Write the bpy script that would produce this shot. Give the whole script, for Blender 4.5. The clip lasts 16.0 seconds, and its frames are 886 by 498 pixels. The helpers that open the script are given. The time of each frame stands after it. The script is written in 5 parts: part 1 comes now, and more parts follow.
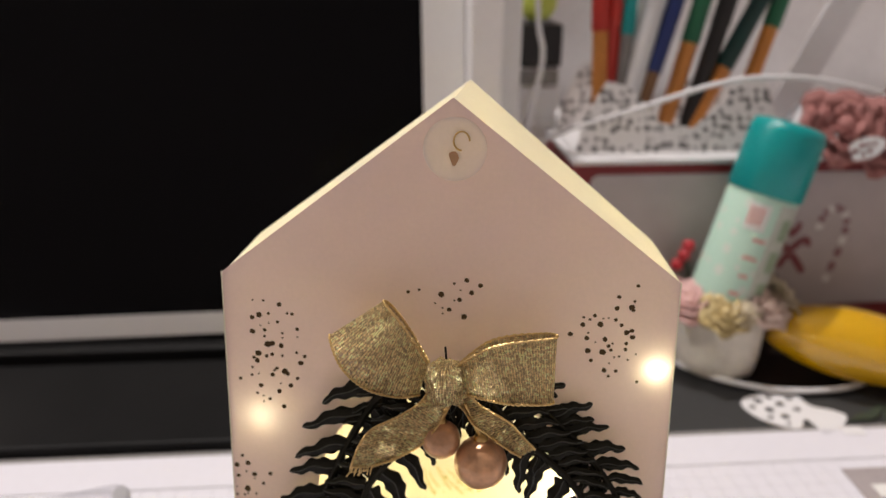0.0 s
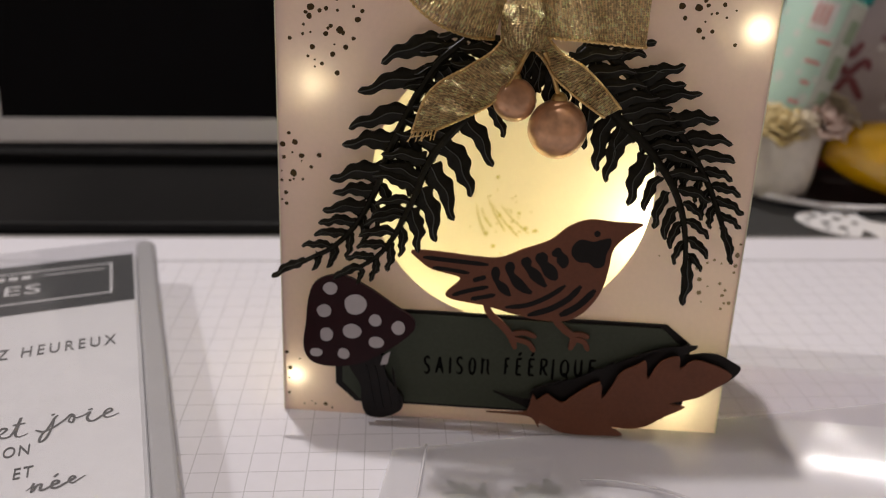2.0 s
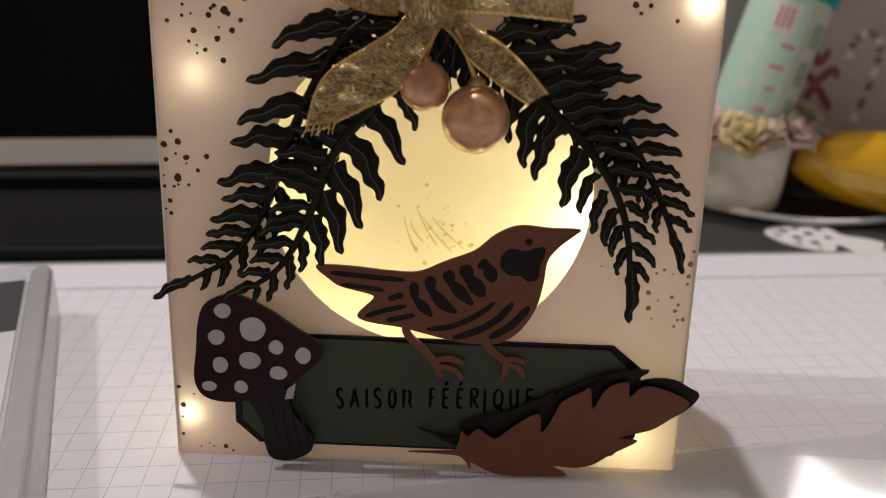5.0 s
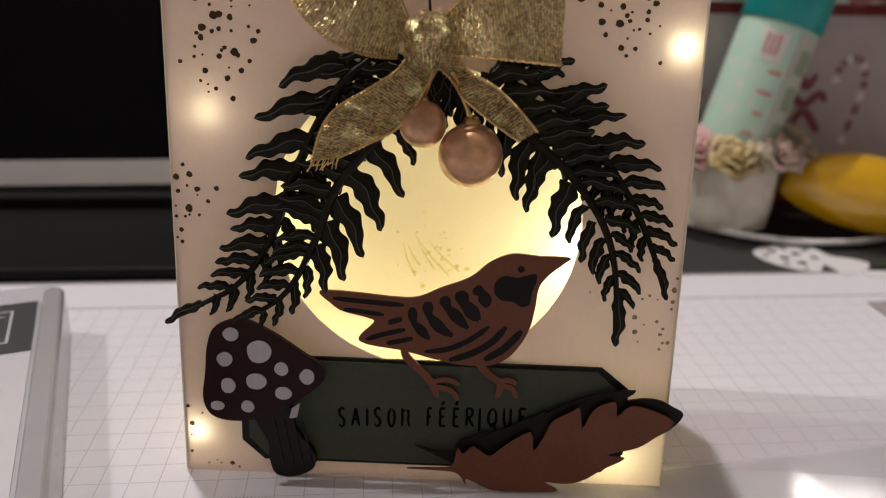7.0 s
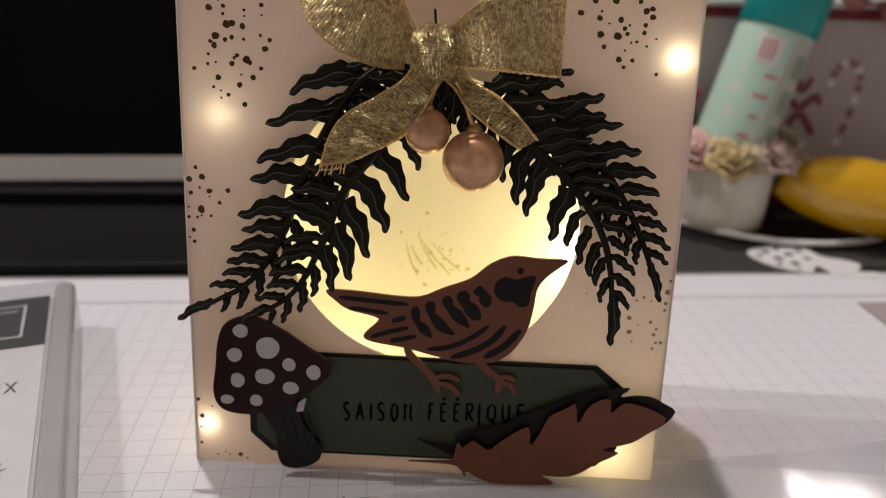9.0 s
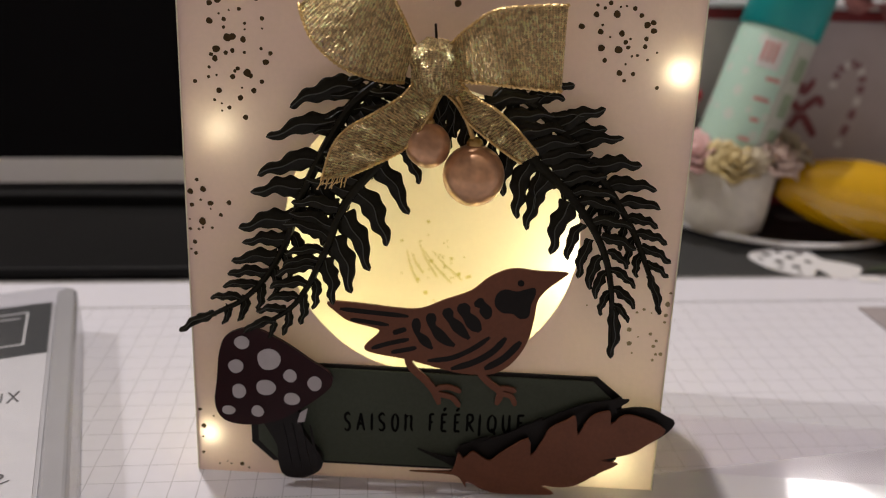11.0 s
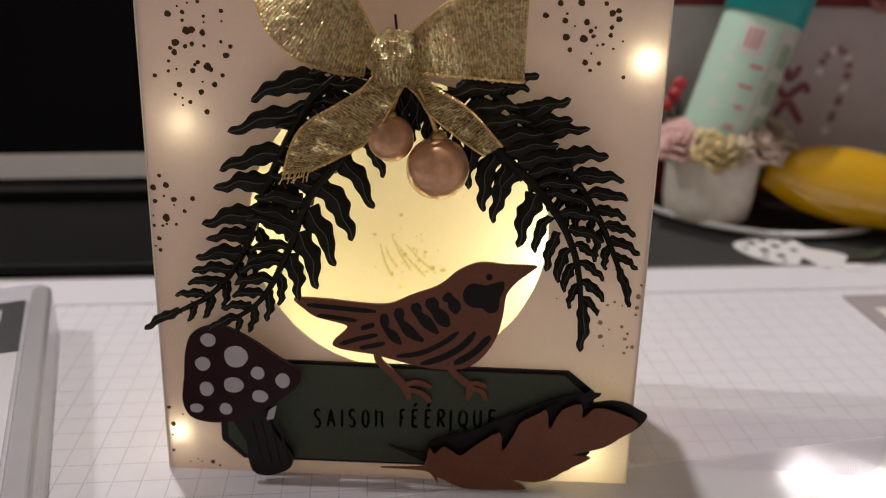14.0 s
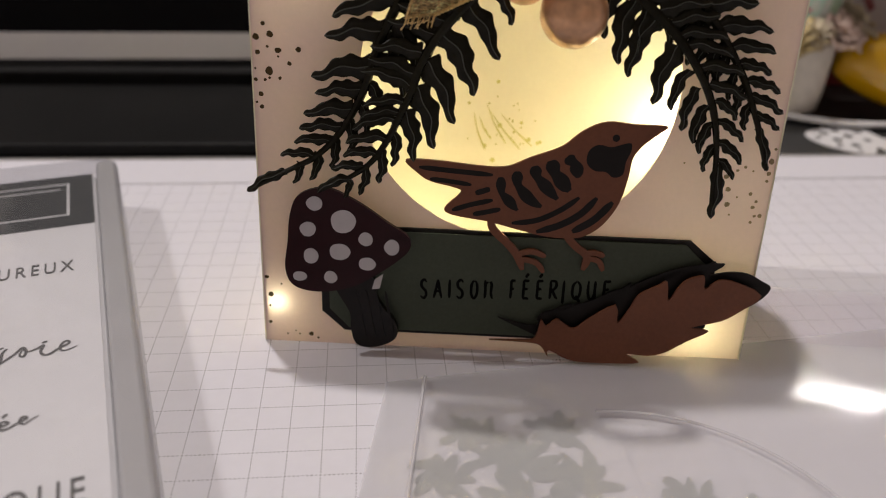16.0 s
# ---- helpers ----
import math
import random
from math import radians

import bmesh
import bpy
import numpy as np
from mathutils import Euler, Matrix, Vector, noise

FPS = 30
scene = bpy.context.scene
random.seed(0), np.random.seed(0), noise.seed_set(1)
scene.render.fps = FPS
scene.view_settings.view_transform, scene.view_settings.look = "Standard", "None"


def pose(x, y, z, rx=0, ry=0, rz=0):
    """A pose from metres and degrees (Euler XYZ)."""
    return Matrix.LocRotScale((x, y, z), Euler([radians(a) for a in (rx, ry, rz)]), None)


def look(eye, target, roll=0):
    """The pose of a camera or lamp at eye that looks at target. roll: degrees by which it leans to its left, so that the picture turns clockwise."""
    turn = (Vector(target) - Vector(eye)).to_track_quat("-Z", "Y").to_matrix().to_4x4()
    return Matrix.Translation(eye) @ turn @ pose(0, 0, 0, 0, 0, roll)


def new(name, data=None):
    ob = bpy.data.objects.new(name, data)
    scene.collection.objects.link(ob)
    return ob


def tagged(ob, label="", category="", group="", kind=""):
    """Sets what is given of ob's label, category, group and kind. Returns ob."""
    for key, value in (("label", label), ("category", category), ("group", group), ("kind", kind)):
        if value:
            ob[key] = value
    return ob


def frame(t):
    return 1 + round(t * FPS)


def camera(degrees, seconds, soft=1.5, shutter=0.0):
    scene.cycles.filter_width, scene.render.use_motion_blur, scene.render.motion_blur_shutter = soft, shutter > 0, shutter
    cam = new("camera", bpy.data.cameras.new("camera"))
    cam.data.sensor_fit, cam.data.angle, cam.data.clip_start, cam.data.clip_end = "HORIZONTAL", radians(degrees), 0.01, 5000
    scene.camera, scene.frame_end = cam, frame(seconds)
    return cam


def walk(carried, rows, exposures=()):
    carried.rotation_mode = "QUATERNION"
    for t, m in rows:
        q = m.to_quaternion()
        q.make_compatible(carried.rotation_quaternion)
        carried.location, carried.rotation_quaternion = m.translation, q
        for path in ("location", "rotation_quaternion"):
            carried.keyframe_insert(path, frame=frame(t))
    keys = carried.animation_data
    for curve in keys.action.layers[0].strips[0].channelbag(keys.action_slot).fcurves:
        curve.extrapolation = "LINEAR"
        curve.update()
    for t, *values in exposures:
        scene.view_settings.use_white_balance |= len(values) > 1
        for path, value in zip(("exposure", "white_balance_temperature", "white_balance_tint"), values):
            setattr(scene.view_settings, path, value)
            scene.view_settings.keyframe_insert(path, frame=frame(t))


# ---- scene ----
cam = camera(58.04, 16.0, soft=1.05)
# seconds, eye x y z, yaw, pitch, roll
ROWS = [
    (0, 0.00749, -0.15692, 0.19089, 2.938, -21.221, 0.297),
    (0.5, 0.00269, -0.17142, 0.15878, 1.483, -18.922, -0.138),
    (1, -0.01052, -0.16291, 0.15403, 0.264, -21.782, 2.262),
    (1.5, -0.00611, -0.16576, 0.13591, 3.503, -24.129, 1.728),
    (2, -0.00589, -0.16486, 0.12174, 3.103, -24.424, 1.829),
    (2.5, -0.00132, -0.15645, 0.11409, 2.462, -24.521, 1.473),
    (3, 0.00439, -0.14766, 0.10950, 1.991, -24.606, 1.547),
    (3.5, 0.00957, -0.14381, 0.10635, 2.023, -24.372, 1.467),
    (4, 0.00812, -0.14584, 0.10828, 1.672, -24.225, 1.550),
    (4.5, 0.00904, -0.14818, 0.10503, 1.775, -23.557, 1.351),
    (5, 0.00788, -0.14327, 0.10797, 1.893, -21.924, 1.323),
    (7.5, 0.00891, -0.15365, 0.11611, 1.736, -21.092, 1.476),
    (8, 0.00971, -0.15600, 0.11811, 1.708, -21.268, 1.718),
    (8.5, 0.00765, -0.15603, 0.11824, 1.643, -21.431, 1.923),
    (11, 0.00771, -0.15465, 0.12251, 1.794, -22.115, 1.939),
    (11.5, 0.00696, -0.15787, 0.12388, 1.720, -22.174, 1.980),
    (12, 0.00954, -0.15457, 0.12031, 1.911, -22.289, 1.380),
    (12.5, 0.01222, -0.15356, 0.12139, 1.816, -22.540, 1.201),
    (13, 0.01257, -0.15328, 0.12348, 1.607, -22.636, 1.383),
    (13.5, 0.01397, -0.15342, 0.12339, 1.738, -22.650, 1.373),
    (14, 0.01478, -0.15198, 0.12257, 1.810, -22.805, 1.300),
    (14.5, 0.00989, -0.15371, 0.12206, 2.074, -22.911, 0.971),
    (15, 0.00929, -0.15267, 0.11750, 2.083, -23.152, 1.028),
    (15.5, -0.00026, -0.15239, 0.11155, 1.714, -27.252, 1.490),
    (16, -0.01076, -0.14882, 0.10755, 1.225, -28.784, 2.085),
]


def aim(x, y, z, yaw, pitch, roll):
    ya, pa = radians(yaw), radians(pitch)
    way = Vector((-math.sin(ya) * math.cos(pa), math.cos(ya) * math.cos(pa), math.sin(pa)))
    return look((x, y, z), Vector((x, y, z)) + way, roll)


EXPOSURES = [(0.0, 0.50), (0.5, 0.60), (1.0, 0.43), (1.5, 0.20), (2.2, 0.08), (16.0, 0.05)]
walk(cam, [(t, aim(*p)) for t, *p in ROWS], EXPOSURES)
cam.data.dof.use_dof = True
cam.data.dof.focus_distance = 0.165
cam.data.dof.aperture_fstop = 12.5

# ---- world and lights ----
world = bpy.data.worlds.new("room_air")
world.use_nodes = True
world.node_tree.nodes["Background"].inputs[0].default_value = (0.9, 0.95, 1.0, 1)
world.node_tree.nodes["Background"].inputs[1].default_value = 0.02
scene.world = world


def area_lamp(name, eye, target, w, h, watts, colour):
    data = bpy.data.lights.new(name, "AREA")
    data.shape, data.size, data.size_y = "RECTANGLE", w, h
    data.energy, data.color = watts, colour
    ob = new(name, data)
    ob.matrix_world = look(eye, target)
    return ob


area_lamp("side_lamp_light", (-1.45, 0.09, 1.72), (0, 0.05, 0), 0.05, 0.05, 11.0, (1.0, 0.93, 0.91))
area_lamp("ceiling_lamp_light", (-0.22, 0.47, 1.95), (0, 0, 0), 0.05, 0.05, 18.2, (1.0, 0.915, 0.88))
area_lamp("back_lamp_light", (0.60, 0.89, 0.66), (0.05, 0, 0), 0.15, 0.026, 0.55, (1.0, 0.95, 0.92))

# ---- materials ----
def mat(name, base, rough=0.6, metal=0.0, grain=400.0, vary=0.12, bump=0.15, coat=0.0, spec=0.5, big=30.0, island=False):
    """A surface with fine grain and broad mottling, in object space."""
    m = bpy.data.materials.new(name)
    m.use_nodes = True
    nt = m.node_tree
    b = nt.nodes["Principled BSDF"]
    co = nt.nodes.new("ShaderNodeTexCoord")
    n1, n2 = nt.nodes.new("ShaderNodeTexNoise"), nt.nodes.new("ShaderNodeTexNoise")
    n1.inputs["Scale"].default_value, n2.inputs["Scale"].default_value = grain, big
    n1.inputs["Detail"].default_value, n2.inputs["Detail"].default_value = 3, 2
    nt.links.new(co.outputs["Object"], n1.inputs["Vector"])
    nt.links.new(co.outputs["Object"], n2.inputs["Vector"])
    add = nt.nodes.new("ShaderNodeMath")
    add.operation = "ADD"
    nt.links.new(n1.outputs["Fac"], add.inputs[0])
    nt.links.new(n2.outputs["Fac"], add.inputs[1])
    ramp = nt.nodes.new("ShaderNodeMapRange")
    ramp.inputs["From Min"].default_value, ramp.inputs["From Max"].default_value = 0.6, 1.4
    ramp.inputs["To Min"].default_value, ramp.inputs["To Max"].default_value = 1 - vary, 1 + vary
    nt.links.new(add.outputs[0], ramp.inputs["Value"])
    mul = nt.nodes.new("ShaderNodeMix")
    mul.data_type, mul.blend_type = "RGBA", "MULTIPLY"
    mul.inputs["Factor"].default_value = 1
    mul.inputs[6].default_value = (*base, 1)
    nt.links.new(ramp.outputs[0], mul.inputs[7])
    nt.links.new(mul.outputs[2], b.inputs["Base Color"])
    b.inputs["Roughness"].default_value, b.inputs["Metallic"].default_value = rough, metal
    b.inputs["Specular IOR Level"].default_value, b.inputs["Coat Weight"].default_value = spec, coat
    if bump:
        bp = nt.nodes.new("ShaderNodeBump")
        bp.inputs["Strength"].default_value, bp.inputs["Distance"].default_value = bump, 0.0002
        nt.links.new(n1.outputs["Fac"], bp.inputs["Height"])
        nt.links.new(bp.outputs[0], b.inputs["Normal"])
    return m


def bsdf(m):
    return m.node_tree.nodes["Principled BSDF"]


def lit_paper(name, base, through_light, rough=0.7, share=0.45):
    """Card stock that lets some light through."""
    m = mat(name, base, rough, grain=900, vary=0.04, bump=0.12, big=60)
    nt = m.node_tree
    tr, mix = nt.nodes.new("ShaderNodeBsdfTranslucent"), nt.nodes.new("ShaderNodeMixShader")
    tr.inputs["Color"].default_value = (*through_light, 1)
    mix.inputs[0].default_value = share
    nt.links.new(bsdf(m).outputs[0], mix.inputs[1])
    nt.links.new(tr.outputs[0], mix.inputs[2])
    nt.links.new(mix.outputs[0], nt.nodes["Material Output"].inputs["Surface"])
    return m


def clear_sheet(name, tint, gloss=0.12, rough=0.06, bumpiness=0.0, scale=40.0, haze=0.0):
    """Thin clear plastic: see-through, with a gloss and a little haze."""
    m = bpy.data.materials.new(name)
    m.use_nodes = True
    nt = m.node_tree
    nt.nodes.remove(bsdf(m))
    t, g, d = nt.nodes.new("ShaderNodeBsdfTransparent"), nt.nodes.new("ShaderNodeBsdfGlossy"), nt.nodes.new("ShaderNodeBsdfDiffuse")
    t.inputs["Color"].default_value = (*tint, 1)
    d.inputs["Color"].default_value = (0.8, 0.8, 0.82, 1)
    g.inputs["Roughness"].default_value = rough
    face_on = nt.nodes.new("ShaderNodeLayerWeight")
    face_on.inputs["Blend"].default_value = 0.5
    lw = nt.nodes.new("ShaderNodeMath")
    lw.operation = "POWER"
    lw.inputs[1].default_value = 4.0
    nt.links.new(face_on.outputs["Facing"], lw.inputs[0])
    mh, mx = nt.nodes.new("ShaderNodeMixShader"), nt.nodes.new("ShaderNodeMixShader")
    mh.inputs[0].default_value = haze
    ad = nt.nodes.new("ShaderNodeMath")
    ad.operation = "ADD"
    ad.inputs[1].default_value = gloss
    nt.links.new(lw.outputs[0], ad.inputs[0])
    nt.links.new(ad.outputs[0], mx.inputs[0])
    nt.links.new(t.outputs[0], mh.inputs[1])
    nt.links.new(d.outputs[0], mh.inputs[2])
    nt.links.new(mh.outputs[0], mx.inputs[1])
    nt.links.new(g.outputs[0], mx.inputs[2])
    nt.links.new(mx.outputs[0], nt.nodes["Material Output"].inputs["Surface"])
    if bumpiness:
        co, n, bp = nt.nodes.new("ShaderNodeTexCoord"), nt.nodes.new("ShaderNodeTexNoise"), nt.nodes.new("ShaderNodeBump")
        n.inputs["Scale"].default_value = scale
        bp.inputs["Strength"].default_value, bp.inputs["Distance"].default_value = bumpiness, 0.002
        nt.links.new(co.outputs["Object"], n.inputs["Vector"])
        nt.links.new(n.outputs["Fac"], bp.inputs["Height"])
        nt.links.new(bp.outputs[0], g.inputs["Normal"])
    return m


def glow(name, colour, strength):
    m = bpy.data.materials.new(name)
    m.use_nodes = True
    bsdf(m).inputs["Emission Color"].default_value = (*colour, 1)
    bsdf(m).inputs["Emission Strength"].default_value = strength
    return m


M_face = lit_paper("blush_card", (0.77, 0.59, 0.56), (0.97, 0.83, 0.70), share=0.066)
M_shell = lit_paper("cream_card", (0.84, 0.82, 0.66), (0.97, 0.94, 0.83), share=0.36)
M_ink = mat("brown_ink", (0.070, 0.042, 0.014), 0.55, vary=0.4, grain=1500, spec=0.15)
M_ink_pale = mat("thin_brown_ink", (0.30, 0.22, 0.13), 0.55, vary=0.4, grain=1500, spec=0.15)
M_tone = mat("olive_ink", (0.52, 0.50, 0.17), 0.6, vary=0.3)
M_fern = mat("dark_green_foil_card", (0.0130, 0.0118, 0.0068), 0.26, grain=700, vary=0.35, bump=0.2, big=90, spec=0.12)
M_vein = mat("foil_vein", (0.045, 0.048, 0.036), 0.22, vary=0.2, bump=0.0, spec=0.6)
M_copper = mat("copper_brown_card", (0.165, 0.058, 0.027), 0.42, grain=1200, vary=0.15, bump=0.25, big=120, spec=0.3)
M_black = mat("black_card", (0.010, 0.008, 0.007), 0.45, vary=0.25, spec=0.18)
M_green = mat("deep_green_card", (0.062, 0.074, 0.052), 0.6, grain=1500, vary=0.12, bump=0.2, spec=0.18)
M_letter = mat("black_stamp_ink", (0.004, 0.004, 0.004), 0.6, spec=0.05)
M_cap = mat("oxblood_card", (0.022, 0.003, 0.005), 0.38, vary=0.2, spec=0.18)
M_spot = mat("pale_grey_card", (0.50, 0.47, 0.48), 0.6, vary=0.08)
M_stem = mat("black_brown_card", (0.009, 0.006, 0.005), 0.35, vary=0.3, spec=0.18)
M_pearl = mat("champagne_pearl", (0.58, 0.32, 0.17), 0.28, metal=0.3, grain=150, vary=0.38, bump=0.0, coat=0.25, big=300)
M_wire = mat("gold_wire", (0.55, 0.38, 0.15), 0.3, metal=1.0, vary=0.1)
M_led = glow("warm_led", (1.0, 0.72, 0.35), 30.0)
M_white = mat("white_plastic", (0.78, 0.78, 0.79), 0.4, vary=0.04, bump=0.05)
# white plastic raised in colour to stand for strong light on it
M_white_lit = mat("lit_white_plastic", (0.95, 0.94, 0.94), 0.35, vary=0.03, bump=0.0)
M_bezel = mat("white_glass_bezel", (0.84, 0.84, 0.83), 0.25, vary=0.03, bump=0.0)
M_screen = mat("dark_screen_glass", (0.0034, 0.0033, 0.0040), 0.12, vary=0.1, bump=0.0, spec=0.07)
M_folio = mat("black_folio_leatherette", (0.007, 0.007, 0.007), 0.5, grain=900, vary=0.4, bump=0.5, big=25, spec=0.15)
M_mat = mat("charcoal_mat", (0.030, 0.031, 0.031), 0.6, grain=800, vary=0.25, bump=0.3, big=18)
M_edge = mat("grey_mat_edge", (0.25, 0.24, 0.23), 0.6)
M_desk = mat("beech_desk", (0.42, 0.32, 0.22), 0.5, grain=60, vary=0.15)
M_wall = mat("white_wall_paint", (0.74, 0.70, 0.69), 0.8, grain=80, vary=0.04, bump=0.1, big=2)
M_floor = mat("oak_floor_board", (0.28, 0.19, 0.12), 0.5, grain=25, vary=0.2, bump=0.1, big=3)
M_clear = clear_sheet("clear_case_plastic", (0.93, 0.93, 0.94), 0.03, 0.15, 0.25, 60, haze=0.06)
M_film = clear_sheet("clear_film", (0.97, 0.96, 0.97), 0.05, 0.09, 0.26, 20, haze=0.46)
M_flap = clear_sheet("clear_flap_film", (0.93, 0.91, 0.93), 0.0, 0.38, 0.3, 30, haze=0.06)
M_milky = lit_paper("milky_plastic", (0.62, 0.62, 0.63), (0.7, 0.7, 0.7), 0.35, 0.25)
M_insert = mat("white_printed_insert", (0.82, 0.82, 0.84), 0.5, vary=0.04)
M_label = mat("charcoal_label", (0.030, 0.034, 0.036), 0.45, vary=0.1)
M_print = mat("grey_print", (0.10, 0.10, 0.10), 0.5, vary=0.1)
M_teal = mat("teal_plastic", (0.0, 0.30, 0.30), 0.32, vary=0.08, bump=0.05)
M_palelabel = mat("white_label", (0.75, 0.75, 0.72), 0.4, vary=0.08)
M_rose = mat("coral_red_print", (0.66, 0.27, 0.25), 0.5)
M_yellow = mat("glossy_yellow_plastic", (0.66, 0.37, 0.004), 0.16, vary=0.06, bump=0.0, coat=1.0)
M_plaster = mat("ivory_plaster", (0.80, 0.76, 0.68), 0.7, grain=250, vary=0.12, bump=0.5)
M_red = mat("deep_red_card", (0.20, 0.012, 0.014), 0.5, vary=0.1)
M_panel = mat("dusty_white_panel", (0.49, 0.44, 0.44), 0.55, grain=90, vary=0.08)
M_foliage = mat("dark_foliage", (0.035, 0.05, 0.03), 0.6, vary=0.3)


def dotted(name, base, ink, pitch, size):
    """White card pierced by a lattice of dark dots."""
    m = mat(name, base, 0.6, vary=0.05)
    nt = m.node_tree
    co, vo, cmp, mix = (nt.nodes.new(k) for k in ("ShaderNodeTexCoord", "ShaderNodeTexVoronoi", "ShaderNodeMath", "ShaderNodeMix"))
    vo.inputs["Scale"].default_value, vo.inputs["Randomness"].default_value = 1 / pitch, 0.55
    cmp.operation = "LESS_THAN"
    cmp.inputs[1].default_value = size
    mix.data_type = "RGBA"
    mix.inputs[6].default_value, mix.inputs[7].default_value = (*base, 1), (*ink, 1)
    nt.links.new(co.outputs["Object"], vo.inputs["Vector"])
    nt.links.new(vo.outputs["Distance"], cmp.inputs[0])
    nt.links.new(cmp.outputs[0], mix.inputs["Factor"])
    nt.links.new(mix.outputs[2], bsdf(m).inputs["Base Color"])
    return m


M_mint = dotted("mint_flowered_label", (0.50, 0.72, 0.60), (0.62, 0.70, 0.62), 0.0075, 0.34)
M_dots = dotted("pierced_white_card", (0.74, 0.72, 0.71), (0.12, 0.11, 0.11), 0.0042, 0.38)


def gold_ribbon():
    """Woven metallic ribbon: threads both ways, glints, open gaps."""
    m = mat("gold_woven_ribbon", (0.98, 0.75, 0.40), 0.31, metal=0.9, grain=1500, vary=0.35, bump=0.3, big=500)
    nt = m.node_tree
    b = bsdf(m)
    uv = nt.nodes.new("ShaderNodeUVMap")
    waves = []
    for axis, scale in (("X", 540.0), ("Y", 1000.0)):
        w = nt.nodes.new("ShaderNodeTexWave")
        w.wave_type, w.bands_direction = "BANDS", axis
        w.inputs["Scale"].default_value = scale
        w.inputs["Distortion"].default_value, w.inputs["Detail"].default_value, w.inputs["Detail Scale"].default_value = 3.5, 2.0, 1.2
        nt.links.new(uv.outputs[0], w.inputs["Vector"])
        waves.append(w)
    mx = nt.nodes.new("ShaderNodeMath")
    mx.operation = "MAXIMUM"
    nt.links.new(waves[0].outputs["Fac"], mx.inputs[0])
    nt.links.new(waves[1].outputs["Fac"], mx.inputs[1])
    cells = nt.nodes.new("ShaderNodeTexVoronoi")
    cells.inputs["Scale"].default_value = 1900.0
    nt.links.new(uv.outputs[0], cells.inputs["Vector"])
    tone = nt.nodes.new("ShaderNodeMapRange")
    tone.inputs["To Min"].default_value, tone.inputs["To Max"].default_value = 0.36, 1.55
    nt.links.new(cells.outputs["Color"], tone.inputs["Value"])
    shade = nt.nodes.new("ShaderNodeMix")
    shade.data_type, shade.blend_type = "RGBA", "MULTIPLY"
    shade.inputs["Factor"].default_value = 1
    nt.links.new(b.inputs["Base Color"].links[0].from_socket, shade.inputs[6])
    nt.links.new(tone.outputs[0], shade.inputs[7])
    nt.links.new(shade.outputs[2], b.inputs["Base Color"])
    both = nt.nodes.new("ShaderNodeMath")
    both.operation = "ADD"
    nt.links.new(mx.outputs[0], both.inputs[0])
    nt.links.new(cells.outputs["Color"], both.inputs[1])
    bp = nt.nodes.new("ShaderNodeBump")
    bp.inputs["Strength"].default_value, bp.inputs["Distance"].default_value = 1.0, 0.0010
    nt.links.new(both.outputs[0], bp.inputs["Height"])
    nt.links.new(bp.outputs[0], b.inputs["Normal"])
    gap = nt.nodes.new("ShaderNodeMapRange")
    gap.inputs["From Min"].default_value, gap.inputs["From Max"].default_value = 0.35, 0.62
    gap.inputs["To Min"].default_value, gap.inputs["To Max"].default_value = 0.40, 1.0
    nt.links.new(mx.outputs[0], gap.inputs["Value"])
    nt.links.new(gap.outputs[0], b.inputs["Alpha"])
    return m


M_gold = gold_ribbon()
M_gold_edge = mat("gold_thread", (0.62, 0.44, 0.19), 0.34, metal=0.9, grain=1800, vary=0.4, bump=0.5)


def grid_paper(angle, x0, y0, pitch):
    """White pad with dotted lines, printed in its own plane."""
    m = mat("grid_pad_paper", (0.735, 0.73, 0.785), 0.65, grain=300, vary=0.03, bump=0.08, big=6)
    nt = m.node_tree
    co = nt.nodes.new("ShaderNodeTexCoord")
    sep = nt.nodes.new("ShaderNodeSeparateXYZ")
    nt.links.new(co.outputs["Object"], sep.inputs[0])

    def math_node(op, a, b=0.0, c=0.0):
        n = nt.nodes.new("ShaderNodeMath")
        n.operation = op
        for k, v in enumerate((a, b, c)):
            if isinstance(v, (int, float)):
                n.inputs[k].default_value = v
            else:
                nt.links.new(v, n.inputs[k])
        return n.outputs[0]

    def near(axis, start, step, half):
        s = math_node("DIVIDE", math_node("SUBTRACT", sep.outputs[axis], start), step)
        f = math_node("ABSOLUTE", math_node("SUBTRACT", math_node("FRACT", math_node("ADD", s, 0.5)), 0.5))
        return math_node("LESS_THAN", f, half / step)

    dots = pitch / 8
    col = math_node("MULTIPLY", near("X", x0, pitch, 0.00011), near("Y", y0, dots, 0.00021))
    row = math_node("MULTIPLY", near("Y", y0, pitch, 0.00011), near("X", x0, dots, 0.00021))
    inside = math_node("LESS_THAN", sep.outputs["Y"], y0 + 15.05 * pitch)
    fac = math_node("MULTIPLY", math_node("MAXIMUM", col, row), math_node("MULTIPLY", inside, 0.66))
    mix = nt.nodes.new("ShaderNodeMix")
    mix.data_type = "RGBA"
    src = bsdf(m).inputs["Base Color"].links[0].from_socket
    nt.links.new(src, mix.inputs[6])
    mix.inputs[7].default_value = (0.06, 0.06, 0.07, 1)
    nt.links.new(fac, mix.inputs["Factor"])
    nt.links.new(mix.outputs[2], bsdf(m).inputs["Base Color"])
    return m


# ---- mesh helpers ----
def finish(bm, name, material, smooth=False):
    bmesh.ops.recalc_face_normals(bm, faces=bm.faces)
    me = bpy.data.meshes.new(name)
    bm.to_mesh(me)
    bm.free()
    for m in material if isinstance(material, (list, tuple)) else [material]:
        me.materials.append(m)
    if smooth:
        for p in me.polygons:
            p.use_smooth = True
    return me


